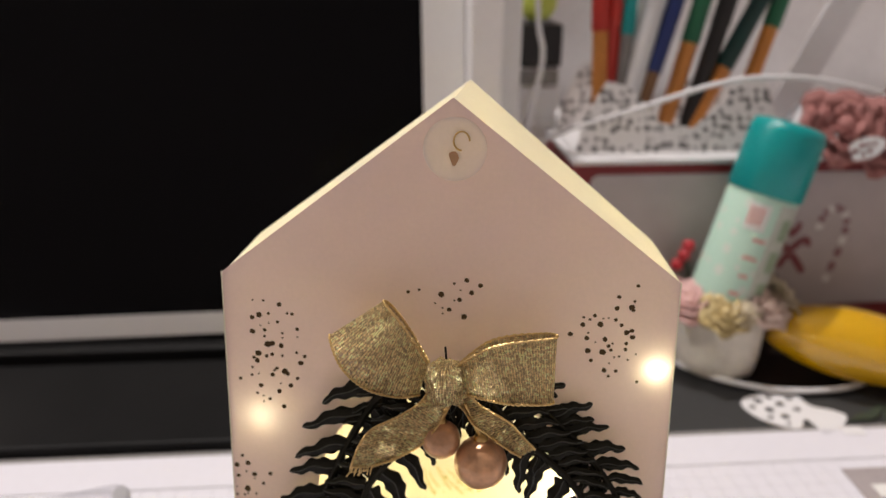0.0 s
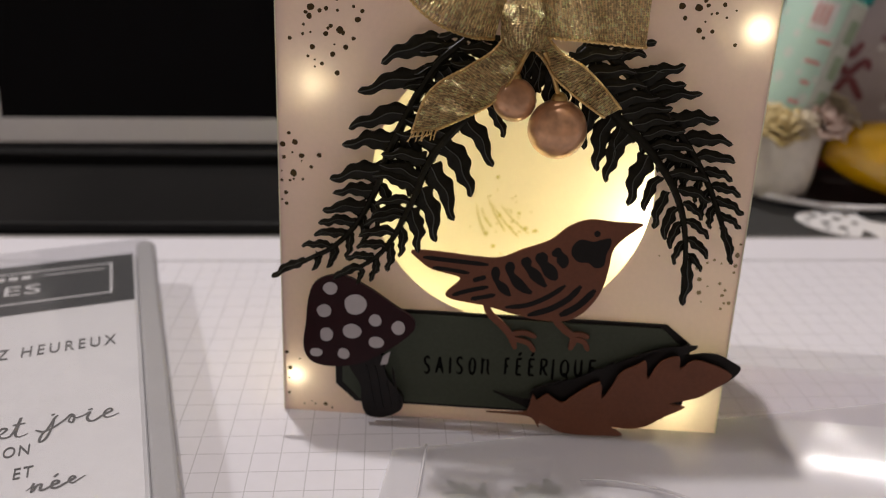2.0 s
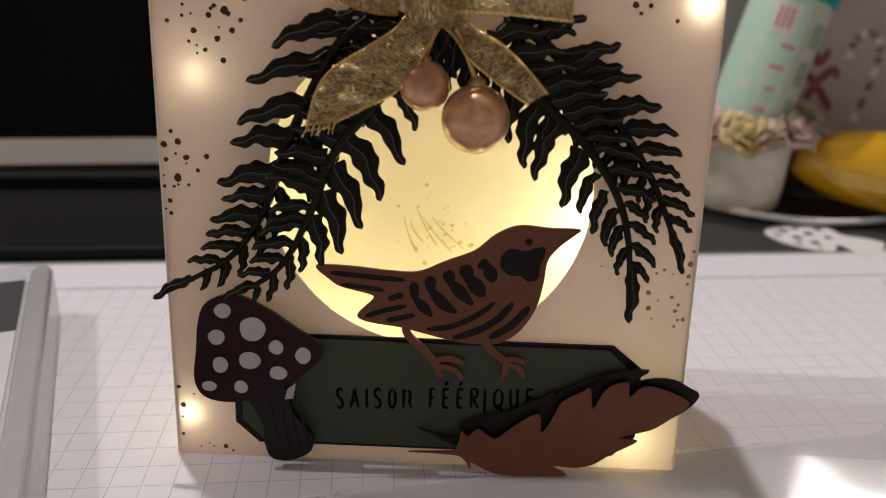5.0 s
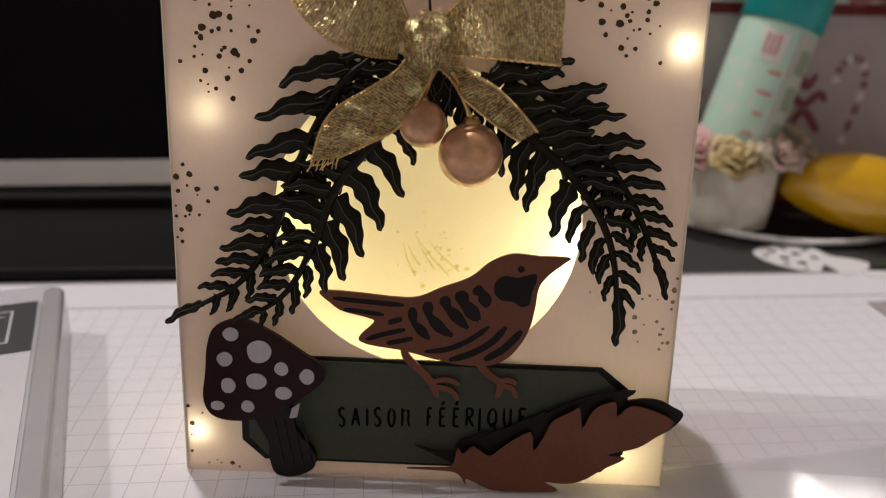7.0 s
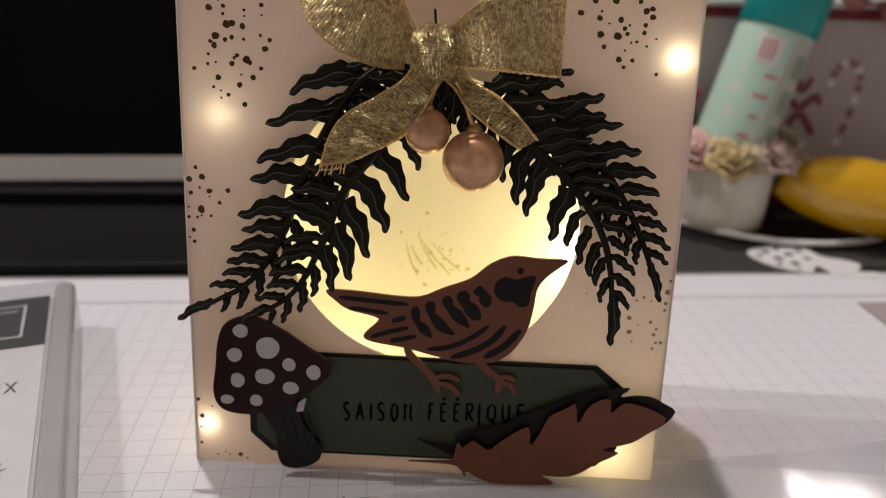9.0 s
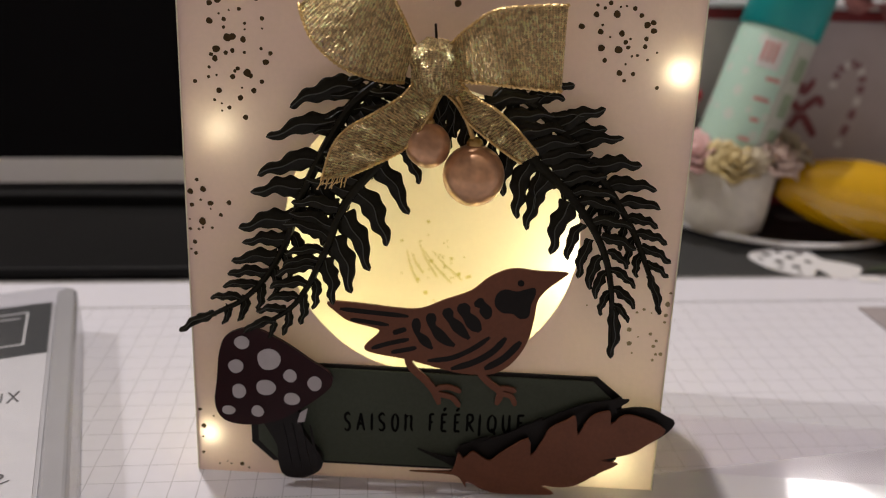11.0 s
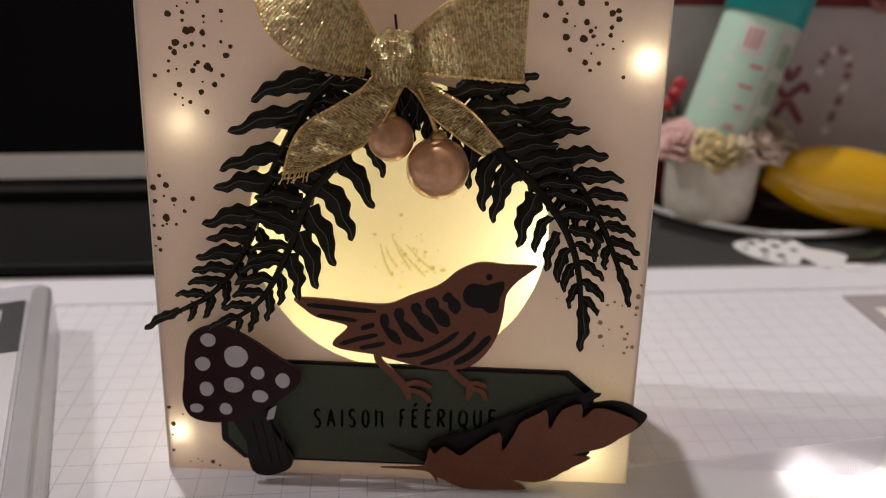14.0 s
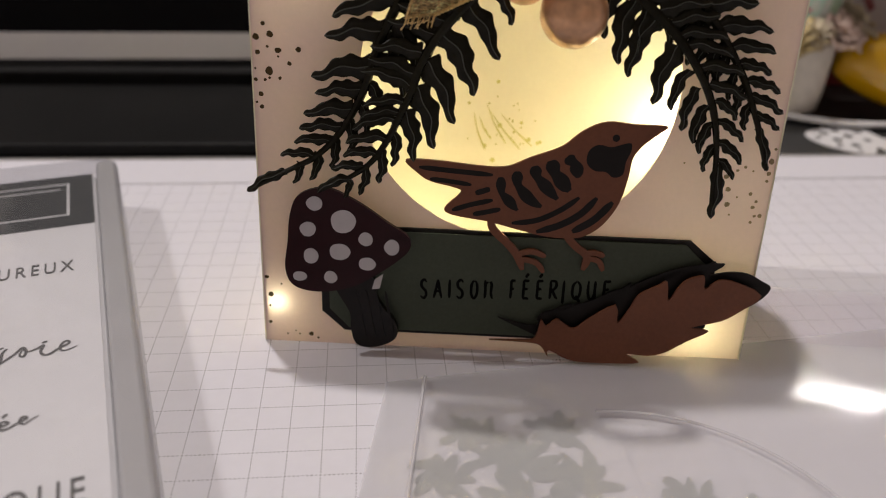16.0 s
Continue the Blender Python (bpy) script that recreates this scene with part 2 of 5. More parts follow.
def part(name, bm, material, parent, label="", smooth=False):
    ob = new(name, finish(bm, name, material, smooth))
    ob.parent = parent
    if label:
        ob["label"] = label
    return ob


def thing(name, label, category, m=None, group="", kind=""):
    ob = new(name)
    ob.empty_display_size = 0.01
    if m is not None:
        ob.matrix_world = m
    return tagged(ob, label, category, group, kind)


def solid(name, bm, material, label, category, group="", kind="", smooth=False, m=None):
    ob = new(name, finish(bm, name, material, smooth))
    if m is not None:
        ob.matrix_world = m
    return tagged(ob, label, category, group, kind)


def box(x0, x1, y0, y1, z0, z1, bevel=0.0, bm=None):
    out = bm or bmesh.new()
    r = bmesh.ops.create_cube(out, size=1)
    for v in r["verts"]:
        v.co = Vector(((x0 + x1) / 2 + v.co.x * (x1 - x0), (y0 + y1) / 2 + v.co.y * (y1 - y0), (z0 + z1) / 2 + v.co.z * (z1 - z0)))
    if bevel:
        edges = {e for v in r["verts"] for e in v.link_edges}
        bmesh.ops.bevel(out, geom=list(edges), offset=bevel, segments=2, affect="EDGES", profile=0.5)
    return out


def smooth_line(pts, per=6, closed=False):
    """Catmull-Rom through the points (any dimension)."""
    P = [Vector(p) for p in pts]
    n, out = len(P), []
    for i in range(n if closed else n - 1):
        if closed:
            a, b, c, d = P[i - 1], P[i], P[(i + 1) % n], P[(i + 2) % n]
        else:
            a, b, c, d = P[max(i - 1, 0)], P[i], P[i + 1], P[min(i + 2, n - 1)]
        for k in range(per):
            t = k / per
            out.append(0.5 * (2 * b + (c - a) * t + (2 * a - 5 * b + 4 * c - d) * t * t + (3 * b - a - 3 * c + d) * t ** 3))
    if not closed:
        out.append(P[-1])
    return out


def plate(outline, d, thick, holes=(), bm=None, index=0, bevel=0.0):
    """A flat cut-out in millimetres on the house front: u right, v up; its back lies at d, its front at d + thick."""
    out = bm or bmesh.new()
    edges = []
    for ring in (outline, *holes):
        vs = [out.verts.new((p[0] / 1000, -d / 1000, p[1] / 1000)) for p in ring]
        edges += [out.edges.new((vs[i - 1], vs[i])) for i in range(len(vs))]
    faces = [g for g in bmesh.ops.triangle_fill(out, edges=edges, use_beauty=True, use_dissolve=False)["geom"] if isinstance(g, bmesh.types.BMFace)]
    ext = bmesh.ops.extrude_face_region(out, geom=faces)["geom"]
    for v in (g for g in ext if isinstance(g, bmesh.types.BMVert)):
        v.co.y -= thick / 1000
    for f in {f for g in ext if isinstance(g, bmesh.types.BMVert) for f in g.link_faces} | set(faces):
        f.material_index = index
    return out


def ring_pts(u, v, a, b=None, n=24, wob=0.0, seed=0):
    r = random.Random(seed)
    b = b or a
    ph = r.random() * 6
    return [(u + a * math.cos(t) * (1 + wob * math.sin(3 * t + ph)), v + b * math.sin(t) * (1 + wob * math.sin(2 * t + ph))) for t in (2 * math.pi * k / n for k in range(n))]


def stroke_outline(pts, w0, w1=None, per=5):
    """The outline of a tapered stroke along a smoothed line."""
    w1 = w0 if w1 is None else w1
    line = smooth_line(pts, per)
    n = len(line)
    left, right = [], []
    for i, p in enumerate(line):
        t = (line[min(i + 1, n - 1)] - line[max(i - 1, 0)]).normalized()
        s = i / (n - 1)
        w = (w0 + (w1 - w0) * s) * min(1.0, 0.45 + 3.2 * min(s, 1 - s))
        q = Vector((-t.y, t.x)) * w / 2
        left.append(p + q)
        right.append(p - q)
    return [tuple(p) for p in left + right[::-1]]


def tube(pts, radius, sides=8, bm=None, r_end=None):
    """A round rod along points in metres."""
    out = bm or bmesh.new()
    P = [Vector(p) for p in pts]
    rings, up = [], Vector((0.13, 0.31, 0.94))
    for i, p in enumerate(P):
        t = (P[min(i + 1, len(P) - 1)] - P[max(i - 1, 0)]).normalized()
        a = t.cross(up).normalized()
        b = t.cross(a)
        s = i / max(1, len(P) - 1)
        r = radius + ((radius if r_end is None else r_end) - radius) * s
        rings.append([out.verts.new(p + r * (math.cos(k) * a + math.sin(k) * b)) for k in (2 * math.pi * j / sides for j in range(sides))])
    for A, B in zip(rings, rings[1:]):
        for j in range(sides):
            out.faces.new((A[j - 1], A[j], B[j], B[j - 1]))
    out.faces.new(rings[0][::-1])
    out.faces.new(rings[-1])
    return out


def lathe(profile, sides=40, bm=None):
    """Turns (radius, height) points round z."""
    out = bm or bmesh.new()
    rings = []
    for r, z in profile:
        rings.append([out.verts.new((r * math.cos(2 * math.pi * j / sides), r * math.sin(2 * math.pi * j / sides), z)) for j in range(sides)])
    for A, B in zip(rings, rings[1:]):
        for j in range(sides):
            out.faces.new((A[j - 1], A[j], B[j], B[j - 1]))
    out.faces.new(rings[0][::-1])
    out.faces.new(rings[-1])
    return out


def lettering(text, size, material, parent, m, name="lettering", shear=0.0, spacing=1.0, thick=0.00008, right=True, sx=1.0, width=0.0, weight=0.0):
    """Raised or printed words as a mesh; m puts the baseline's end (or start) in the parent's space."""
    cu = bpy.data.curves.new(name, "FONT")
    cu.body, cu.size, cu.shear, cu.space_character, cu.extrude = text, size, shear, spacing, thick
    cu.offset = weight
    cu.align_x = "RIGHT" if right else "LEFT"
    tmp = new("tmp_text", cu)
    bpy.context.view_layer.update()
    me = bpy.data.meshes.new_from_object(tmp.evaluated_get(bpy.context.evaluated_depsgraph_get()))
    bpy.data.objects.remove(tmp)
    me.materials.clear()
    me.materials.append(material)
    if width:
        xs = [v.co.x for v in me.vertices]
        sx = width / (max(xs) - min(xs))
    ob = new(name, me)
    ob.parent = parent
    ob.matrix_local = m @ Matrix.Diagonal((sx, 1, 1, 1))
    return ob


# ---- room ----
DESK = 7.5  # degrees by which the desk's things are turned against the paper house
TURNED = pose(0, 0, 0, 0, 0, DESK)
solid("floor", box(-2, 2, -2, 2, -0.80, -0.75), M_floor, "oak board floor of the room", "floor", kind="structure")
solid("ceiling", box(-2, 2, -2, 2, 1.99, 2.05), M_wall, "white painted ceiling", "ceiling", kind="structure")
solid("wall_north", box(-2, 2, 2, 2.1, -0.75, 1.99), M_wall, "white painted room wall", "wall", kind="structure")
solid("wall_south", box(-2, 2, -2.1, -2, -0.75, 1.99), M_wall, "white painted room wall", "wall", kind="structure")
solid("wall_east", box(2, 2.1, -2.1, 2.1, -0.75, 1.99), M_wall, "white painted room wall", "wall", kind="structure")
solid("wall_west", box(-2.1, -2, -2.1, 2.1, -0.75, 1.99), M_wall, "white painted room wall", "wall", kind="structure")

desk = thing("desk", "wooden craft desk under the pad and mat", "desk", TURNED)
part("desktop", box(-0.75, 0.75, -0.35, 0.45, -0.030, -0.004, 0.002), M_desk, desk)
for lx in (-0.70, 0.70):
    for ly in (-0.30, 0.40):
        part("leg", box(lx - 0.025, lx + 0.025, ly - 0.025, ly + 0.025, -0.75, -0.030), M_desk, desk)

# the far edge of the pad, in the desk's turned axes
EDGE = 0.1145
desk_mat = thing("desk_mat", "charcoal desk mat behind the white pad", "desk mat", TURNED)
part("mat_sheet", box(-0.50, 0.50, EDGE + 0.0035, 0.44, -0.004, -0.0006, 0.0004), M_mat, desk_mat)
part("edge_strip", box(-0.50, 0.50, EDGE + 0.0003, EDGE + 0.0033, -0.004, -0.0003, 0.0003), M_edge, desk_mat, "pale grey edging")

P7 = radians(DESK)
gx, gy = -0.0318 * math.cos(P7) - 0.0082 * math.sin(P7), 0.0318 * math.sin(P7) - 0.0082 * math.cos(P7)
M_pad = grid_paper(DESK, gx, gy, 0.00650)
pad = thing("grid_paper_pad", "white paper pad printed with a dotted grid", "paper pad", TURNED)
part("top_sheet", box(-0.45, 0.45, -0.34, EDGE, -0.004, 0.0), M_pad, pad)
part("border_line", box(-0.40, 0.40, 0.0945, 0.0949, 0.0, 0.00006), M_print, pad, "thin grey printed line")

# ---- tablet in its folio ----
tab = thing("tablet", "white tablet with a dark screen leaning in a black stand", "tablet")
tab.matrix_world = pose(-0.1205, 0.1840, 0.0117, -11, 0, 9.0)
TW, TH = 0.2465, 0.1700
part("back_shell", box(-TW / 2, TW / 2, 0.001, 0.008, 0, TH, 0.002), M_white, tab)
bz = bmesh.new()
for x0, x1, z0, z1 in ((-TW / 2, TW / 2, 0, 0.0107), (-TW / 2, TW / 2, TH - 0.0107, TH), (-TW / 2, -TW / 2 + 0.0198, 0.0107, TH - 0.0107), (TW / 2 - 0.0198, TW / 2, 0.0107, TH - 0.0107)):
    box(x0, x1, -0.0004, 0.001, z0, z1, bm=bz)
part("bezel", bz, M_bezel, tab, "white glass bezel")
part("screen", box(-TW / 2 + 0.0198, TW / 2 - 0.0198, -0.0002, 0.0009, 0.0107, TH - 0.0107), M_screen, tab, "black unlit screen")
folio = thing("tablet_stand", "black leatherette stand lying before the tablet", "tablet stand", TURNED)
part("front_flap", box(-0.33, -0.004, EDGE + 0.004, 0.186, -0.0006, 0.0042, 0.0012), M_folio, folio)
part("ridge", box(-0.33, -0.004, 0.1875, 0.1965, -0.0006, 0.0095, 0.0015), M_folio, folio)
part("back_flap", box(-0.33, -0.004, 0.1970, 0.2300, -0.0006, 0.0090, 0.0012), M_folio, folio)

# ---- the lit paper house ----
LEAN = 6.84
house = thing("paper_house_lantern", "lit blush card house trimmed with ferns and gold bow", "lantern", pose(0, 0, 0, -LEAN))
sl, cl = math.sin(radians(LEAN)), math.cos(radians(LEAN))


def to_front(x, y, z):
    """World metres to the leaning front's own axes."""
    return Vector((x, cl * y - sl * z, sl * y + cl * z))


HW, EV, PK = 53.5, 118.3, 159.5
MOON = (0.0, 60.0, 32.2)


def front_panel():
    """One sheet of card with its gable, the moon window and the vellum hole cut through."""
    bm = bmesh.new()
    edges = []
    for ring in ([(-HW, 0.02), (HW, 0.02), (HW, EV), (0.6, PK), (-HW, EV)], ring_pts(MOON[0], MOON[1], MOON[2], n=96), ring_pts(1.1, 148.1, 6.6, n=32)):
        vs = [bm.verts.new((p[0] / 1000, 0, p[1] / 1000)) for p in ring]
        edges += [bm.edges.new((vs[i - 1], vs[i])) for i in range(len(vs))]
    bmesh.ops.triangle_fill(bm, edges=edges, use_beauty=True, use_dissolve=False)
    return bm


part("front_panel", front_panel(), M_face, house, "blush card front with a round window")
for sgn in (-1, 1):
    part("paper_edge", box(sgn * (HW + 0.13) / 1000 - 0.00013, sgn * (HW + 0.13) / 1000 + 0.00013, -0.00022, 0.00022, 0.0002, EV / 1000), M_shell, house, "pale cut edge of the card")
BY, BX = 0.046, 0.0530
FE, FP = Vector((HW / 1000, 0, EV / 1000)), Vector((0.0006, 0, PK / 1000))


def sheet(corners, thick=0.0003):
    bm = bmesh.new()
    vs = [bm.verts.new(p) for p in corners]
    f = bm.faces.new(vs)
    f.normal_update()
    n = f.normal.copy()
    ext = bmesh.ops.extrude_face_region(bm, geom=[f])["geom"]
    for v in (g for g in ext if isinstance(g, bmesh.types.BMVert)):
        v.co += n * thick
    return bm


for sgn in (-1, 1):
    k = 0.0006 * sgn
    part("side_panel", sheet([(sgn * HW / 1000 - k, 0.0004, 0.0004), to_front(sgn * BX - k, BY, 0.0002), to_front(sgn * BX - k, BY, 0.1155), (sgn * HW / 1000 - k, 0.0004, EV / 1000)]), M_shell, house)
    part("roof_panel", sheet([(sgn * HW / 1000, 0.0006, EV / 1000 - 0.0004), to_front(sgn * BX, BY, 0.1155), to_front(0.0036, BY, 0.1578), (0.0006, 0.0006, PK / 1000 - 0.0004)]), M_shell, house, "cream card roof slope")
part("back_panel", sheet([to_front(-BX, BY - 0.0006, 0.0002), to_front(BX, BY - 0.0006, 0.0002), to_front(BX, BY - 0.0006, 0.1150), to_front(0.0036, BY - 0.0006, 0.1573), to_front(-BX, BY - 0.0006, 0.1150)]), M_shell, house, "cream card back seen through the window")


part("base_panel", sheet([(-0.0525, 0.0008, 0.0006), (0.0525, 0.0008, 0.0006), to_front(BX - 0.001, BY - 0.001, 0.0008), to_front(-BX + 0.001, BY - 0.001, 0.0008)]), M_shell, house)


# stamped grass and dots on the inside of the back
def back_mark(outline):
    bm = bmesh.new()
    vs = [bm.verts.new(to_front(u / 1000, BY - 0.0013, v / 1000)) for u, v in outline]
    f = bm.faces.new(vs)
    return bm


rb = random.Random(4)
for u0, v0, u1, v1 in ((-8.3, 41, -5.0, 31), (-5.2, 43.5, 0.2, 33), (-4.2, 41.5, 4.0, 31.5), (-1.5, 41, 7.0, 32.5), (-6.8, 40, -3.6, 34)):
    part("grass_blade", back_mark(stroke_outline([(u0, v0), ((u0 + u1) / 2 - 0.5, (v0 + v1) / 2), (u1, v1)], 0.2, 0.55)), M_tone, house)
for k in range(30):
    part("stamped_dot", back_mark(ring_pts(0.5 + rb.gauss(0, 5.0), 37.5 + rb.gauss(0, 4.6), 0.2 + 0.5 * rb.random() ** 2, n=10)), M_tone, house)


# ink splatter on the front
def ink_drop(u, v, size, seed):
    """A flat drop of ink, uneven at the rim; millimetres on the front."""
    if not -HW + size < u < HW - size:
        u = math.copysign(HW - size - 0.05, u)
    ring = ring_pts(u, v, size, size * (0.88 + 0.05 * (seed % 5)), n=14, wob=0.10, seed=seed)
    bm = bmesh.new()
    bm.faces.new([bm.verts.new((p[0] / 1000, -(0.03 + 0.002 * (seed % 30)) / 1000, p[1] / 1000)) for p in ring])
    return bm


DROPS_A = [(-46.6, 111.4, 0.24), (-44.0, 111.3, 0.35), (-40.2, 110.4, 0.59), (-46.9, 107.0, 0.59), (-45.2, 107.7, 0.71), (-42.9, 108.1, 0.41), (-38.4, 108.2, 0.35), (-37.2, 108.1, 0.47), (-40.8, 106.0, 0.41), (-45.0, 105.0, 0.24), (-42.9, 105.7, 0.24), (-47.0, 103.5, 0.71), (-44.0, 103.9, 0.47), (-36.1, 104.3, 0.47), (-44.1, 102.3, 0.35), (-39.7, 103.2, 0.35), (-36.1, 102.3, 0.24), (-43.4, 100.3, 0.83), (-42.3, 100.5, 0.71), (-40.1, 100.0, 0.59), (-39.7, 102.0, 0.24), (-45.8, 97.9, 0.83), (-43.8, 97.2, 0.47), (-42.4, 97.7, 0.47), (-46.1, 96.0, 0.59), (-46.9, 96.8, 0.47), (-39.9, 97.4, 0.35), (-36.4, 98.3, 0.35), (-34.5, 97.4, 0.47)]
DROPS_B = [(-35.5, 95.6, 0.71), (-47.4, 94.2, 0.35), (-41.4, 94.1, 0.47), (-47.6, 92.2, 0.35), (-45.9, 92.6, 0.24), (-42.5, 92.4, 0.59), (-39.4, 93.3, 0.83), (-50.5, 91.2, 0.47), (-36.4, 91.6, 0.47), (-45.5, 89.5, 0.59), (-40.6, 90.2, 0.24), (-38.1, 89.7, 0.59), (-46.5, 87.5, 0.35), (-41.0, 88.1, 0.59), (-45.0, 85.3, 0.24), (-43.4, 86.0, 0.47), (-40.0, 84.1, 0.59), (-45.0, 86.8, 0.24), (-42.0, 93.6, 0.35), (-38.7, 92.7, 0.47)]
DROPS_C = [(-9.4, 114.4, 0.47), (-6.8, 115.0, 0.35), (-1.6, 114.0, 0.71), (-3.0, 111.8, 0.24), (-1.3, 110.7, 0.24), (0.3, 110.3, 0.59), (1.4, 116.7, 0.35), (4.3, 117.6, 0.59), (7.5, 116.4, 0.59), (5.5, 114.6, 0.59), (2.9, 115.1, 0.24), (2.7, 112.8, 0.59), (1.5, 112.6, 0.24), (3.8, 108.6, 0.71), (-1.2, 109.3, 0.24)]
DROPS_D = [(43.9, 117.3, 0.47), (39.7, 114.5, 0.53), (43.4, 113.5, 0.35), (39.4, 111.7, 0.59), (42.8, 112.0, 0.71), (43.2, 111.3, 0.47), (31.8, 109.3, 0.35), (34.4, 109.8, 0.47), (33.3, 108.8, 0.35), (36.4, 109.1, 0.24), (37.6, 109.3, 0.24), (39.3, 108.9, 0.47), (31.7, 107.5, 0.59), (35.8, 107.7, 0.71), (40.7, 107.6, 0.47), (28.9, 105.1, 0.65), (33.1, 105.5, 0.29), (32.8, 104.2, 0.59), (37.1, 104.0, 0.59), (42.0, 105.8, 0.65), (43.2, 106.3, 0.59), (43.4, 104.7, 0.65)]
DROPS_E = [(34.8, 103.2, 0.24), (38.9, 103.0, 0.29), (42.1, 103.1, 0.47), (33.2, 101.0, 0.71), (38.0, 102.3, 0.47), (38.6, 101.3, 0.47), (36.7, 100.8, 0.83), (42.0, 101.6, 0.47), (34.1, 98.6, 0.47), (39.5, 99.6, 0.24), (40.6, 99.8, 0.35), (42.7, 99.0, 0.29), (44.5, 100.5, 0.24), (38.4, 98.0, 0.24), (37.3, 96.2, 0.59), (40.1, 96.1, 0.47), (38.4, 94.7, 0.41), (45.2, 93.5, 0.41)]
DROPS_F = [(-51.1, 70.3, 0.45), (-52.6, 67.7, 0.67), (-49.8, 68.3, 0.67), (-52.4, 64.7, 0.50), (-50.4, 65.9, 0.28), (-48.3, 65.2, 0.67), (-44.2, 65.5, 0.56), (-46.1, 62.7, 0.45), (-48.3, 64.0, 0.22), (-50.2, 61.1, 0.78), (-53.0, 59.3, 0.39), (-51.1, 59.3, 0.34), (-50.2, 59.7, 0.28), (-48.1, 59.7, 0.34), (-52.1, 56.4, 0.50), (-53.0, 54.7, 0.28), (-52.0, 53.8, 0.45), (-53.0, 61.5, 0.22)]
DROPS_G = [(34.9, 45.9, 0.22), (43.9, 43.4, 0.56), (44.7, 40.7, 0.56), (45.0, 37.4, 0.56), (41.8, 41.9, 0.45), (46.0, 44.8, 0.34), (47.5, 45.6, 0.34), (49.2, 44.8, 0.22), (52.4, 44.4, 0.45), (52.5, 47.0, 0.56), (52.9, 49.6, 0.34), (52.3, 42.8, 0.34), (49.5, 39.9, 0.39), (46.8, 39.1, 0.22), (50.9, 38.3, 0.34), (50.4, 37.0, 0.45), (51.1, 35.1, 0.34), (52.2, 35.2, 0.45), (50.5, 33.7, 0.34), (45.8, 35.2, 0.22)]
DROPS_H = [(-52.8, 15.8, 0.50), (-52.0, 11.6, 0.62), (-52.3, 8.8, 0.28), (-52.4, 4.7, 0.39), (-49.6, 14.2, 0.22), (-43.2, 2.1, 0.56), (-41.6, 1.2, 0.28), (-48.6, 1.9, 0.22), (-45.8, 2.0, 0.22), (-46.7, 2.7, 0.17)]
for patch, drops in enumerate((DROPS_A, DROPS_B, DROPS_C, DROPS_D, DROPS_E, DROPS_F, DROPS_G, DROPS_H)):
    for k, (u, v, size) in enumerate(drops):
        part("ink_drop", ink_drop(u, v, size, 100 * patch + k), M_ink_pale if patch == 6 else M_ink, house)

# vellum disc with its little wire ring near the gable's top
rim = bmesh.new()
for k in range(96):
    a, b = 2 * math.pi * k / 96, 2 * math.pi * (k + 1) / 96
    rim.faces.new([rim.verts.new(((MOON[0] + q * math.cos(t)) / 1000, y, (MOON[1] + q * math.sin(t)) / 1000)) for q, y, t in ((MOON[2], 0.0, a), (MOON[2], 0.0, b), (MOON[2], 0.0004, b), (MOON[2], 0.0004, a))])
part("window_rim", rim, M_shell, house, "cut paper edge of the round window")
part("vellum_disc", plate(ring_pts(1.1, 148.1, 7.2, n=40), 0.02, 0.15), lit_paper("pale_vellum", (0.86, 0.77, 0.71), (1.0, 0.93, 0.82), share=0.22), house, "pale round vellum disc")
ring = [(0.0026 + 0.0018 * math.cos(a), -0.0006, 0.1500 + 0.0021 * math.sin(a)) for a in (2 * math.pi * k / 20 for k in range(16))]
part("wire_ring", tube(ring, 0.00022, 6), M_wire, house, "small wire ring")
part("paper_peg", plate(smooth_line([(-0.2, 147.2), (1.2, 147.6), (2.0, 146.2), (1.0, 144.3), (0.1, 145.8)], 4, True), 0.2, 0.5), mat("tan_peg", (0.42, 0.24, 0.12), 0.6), house)

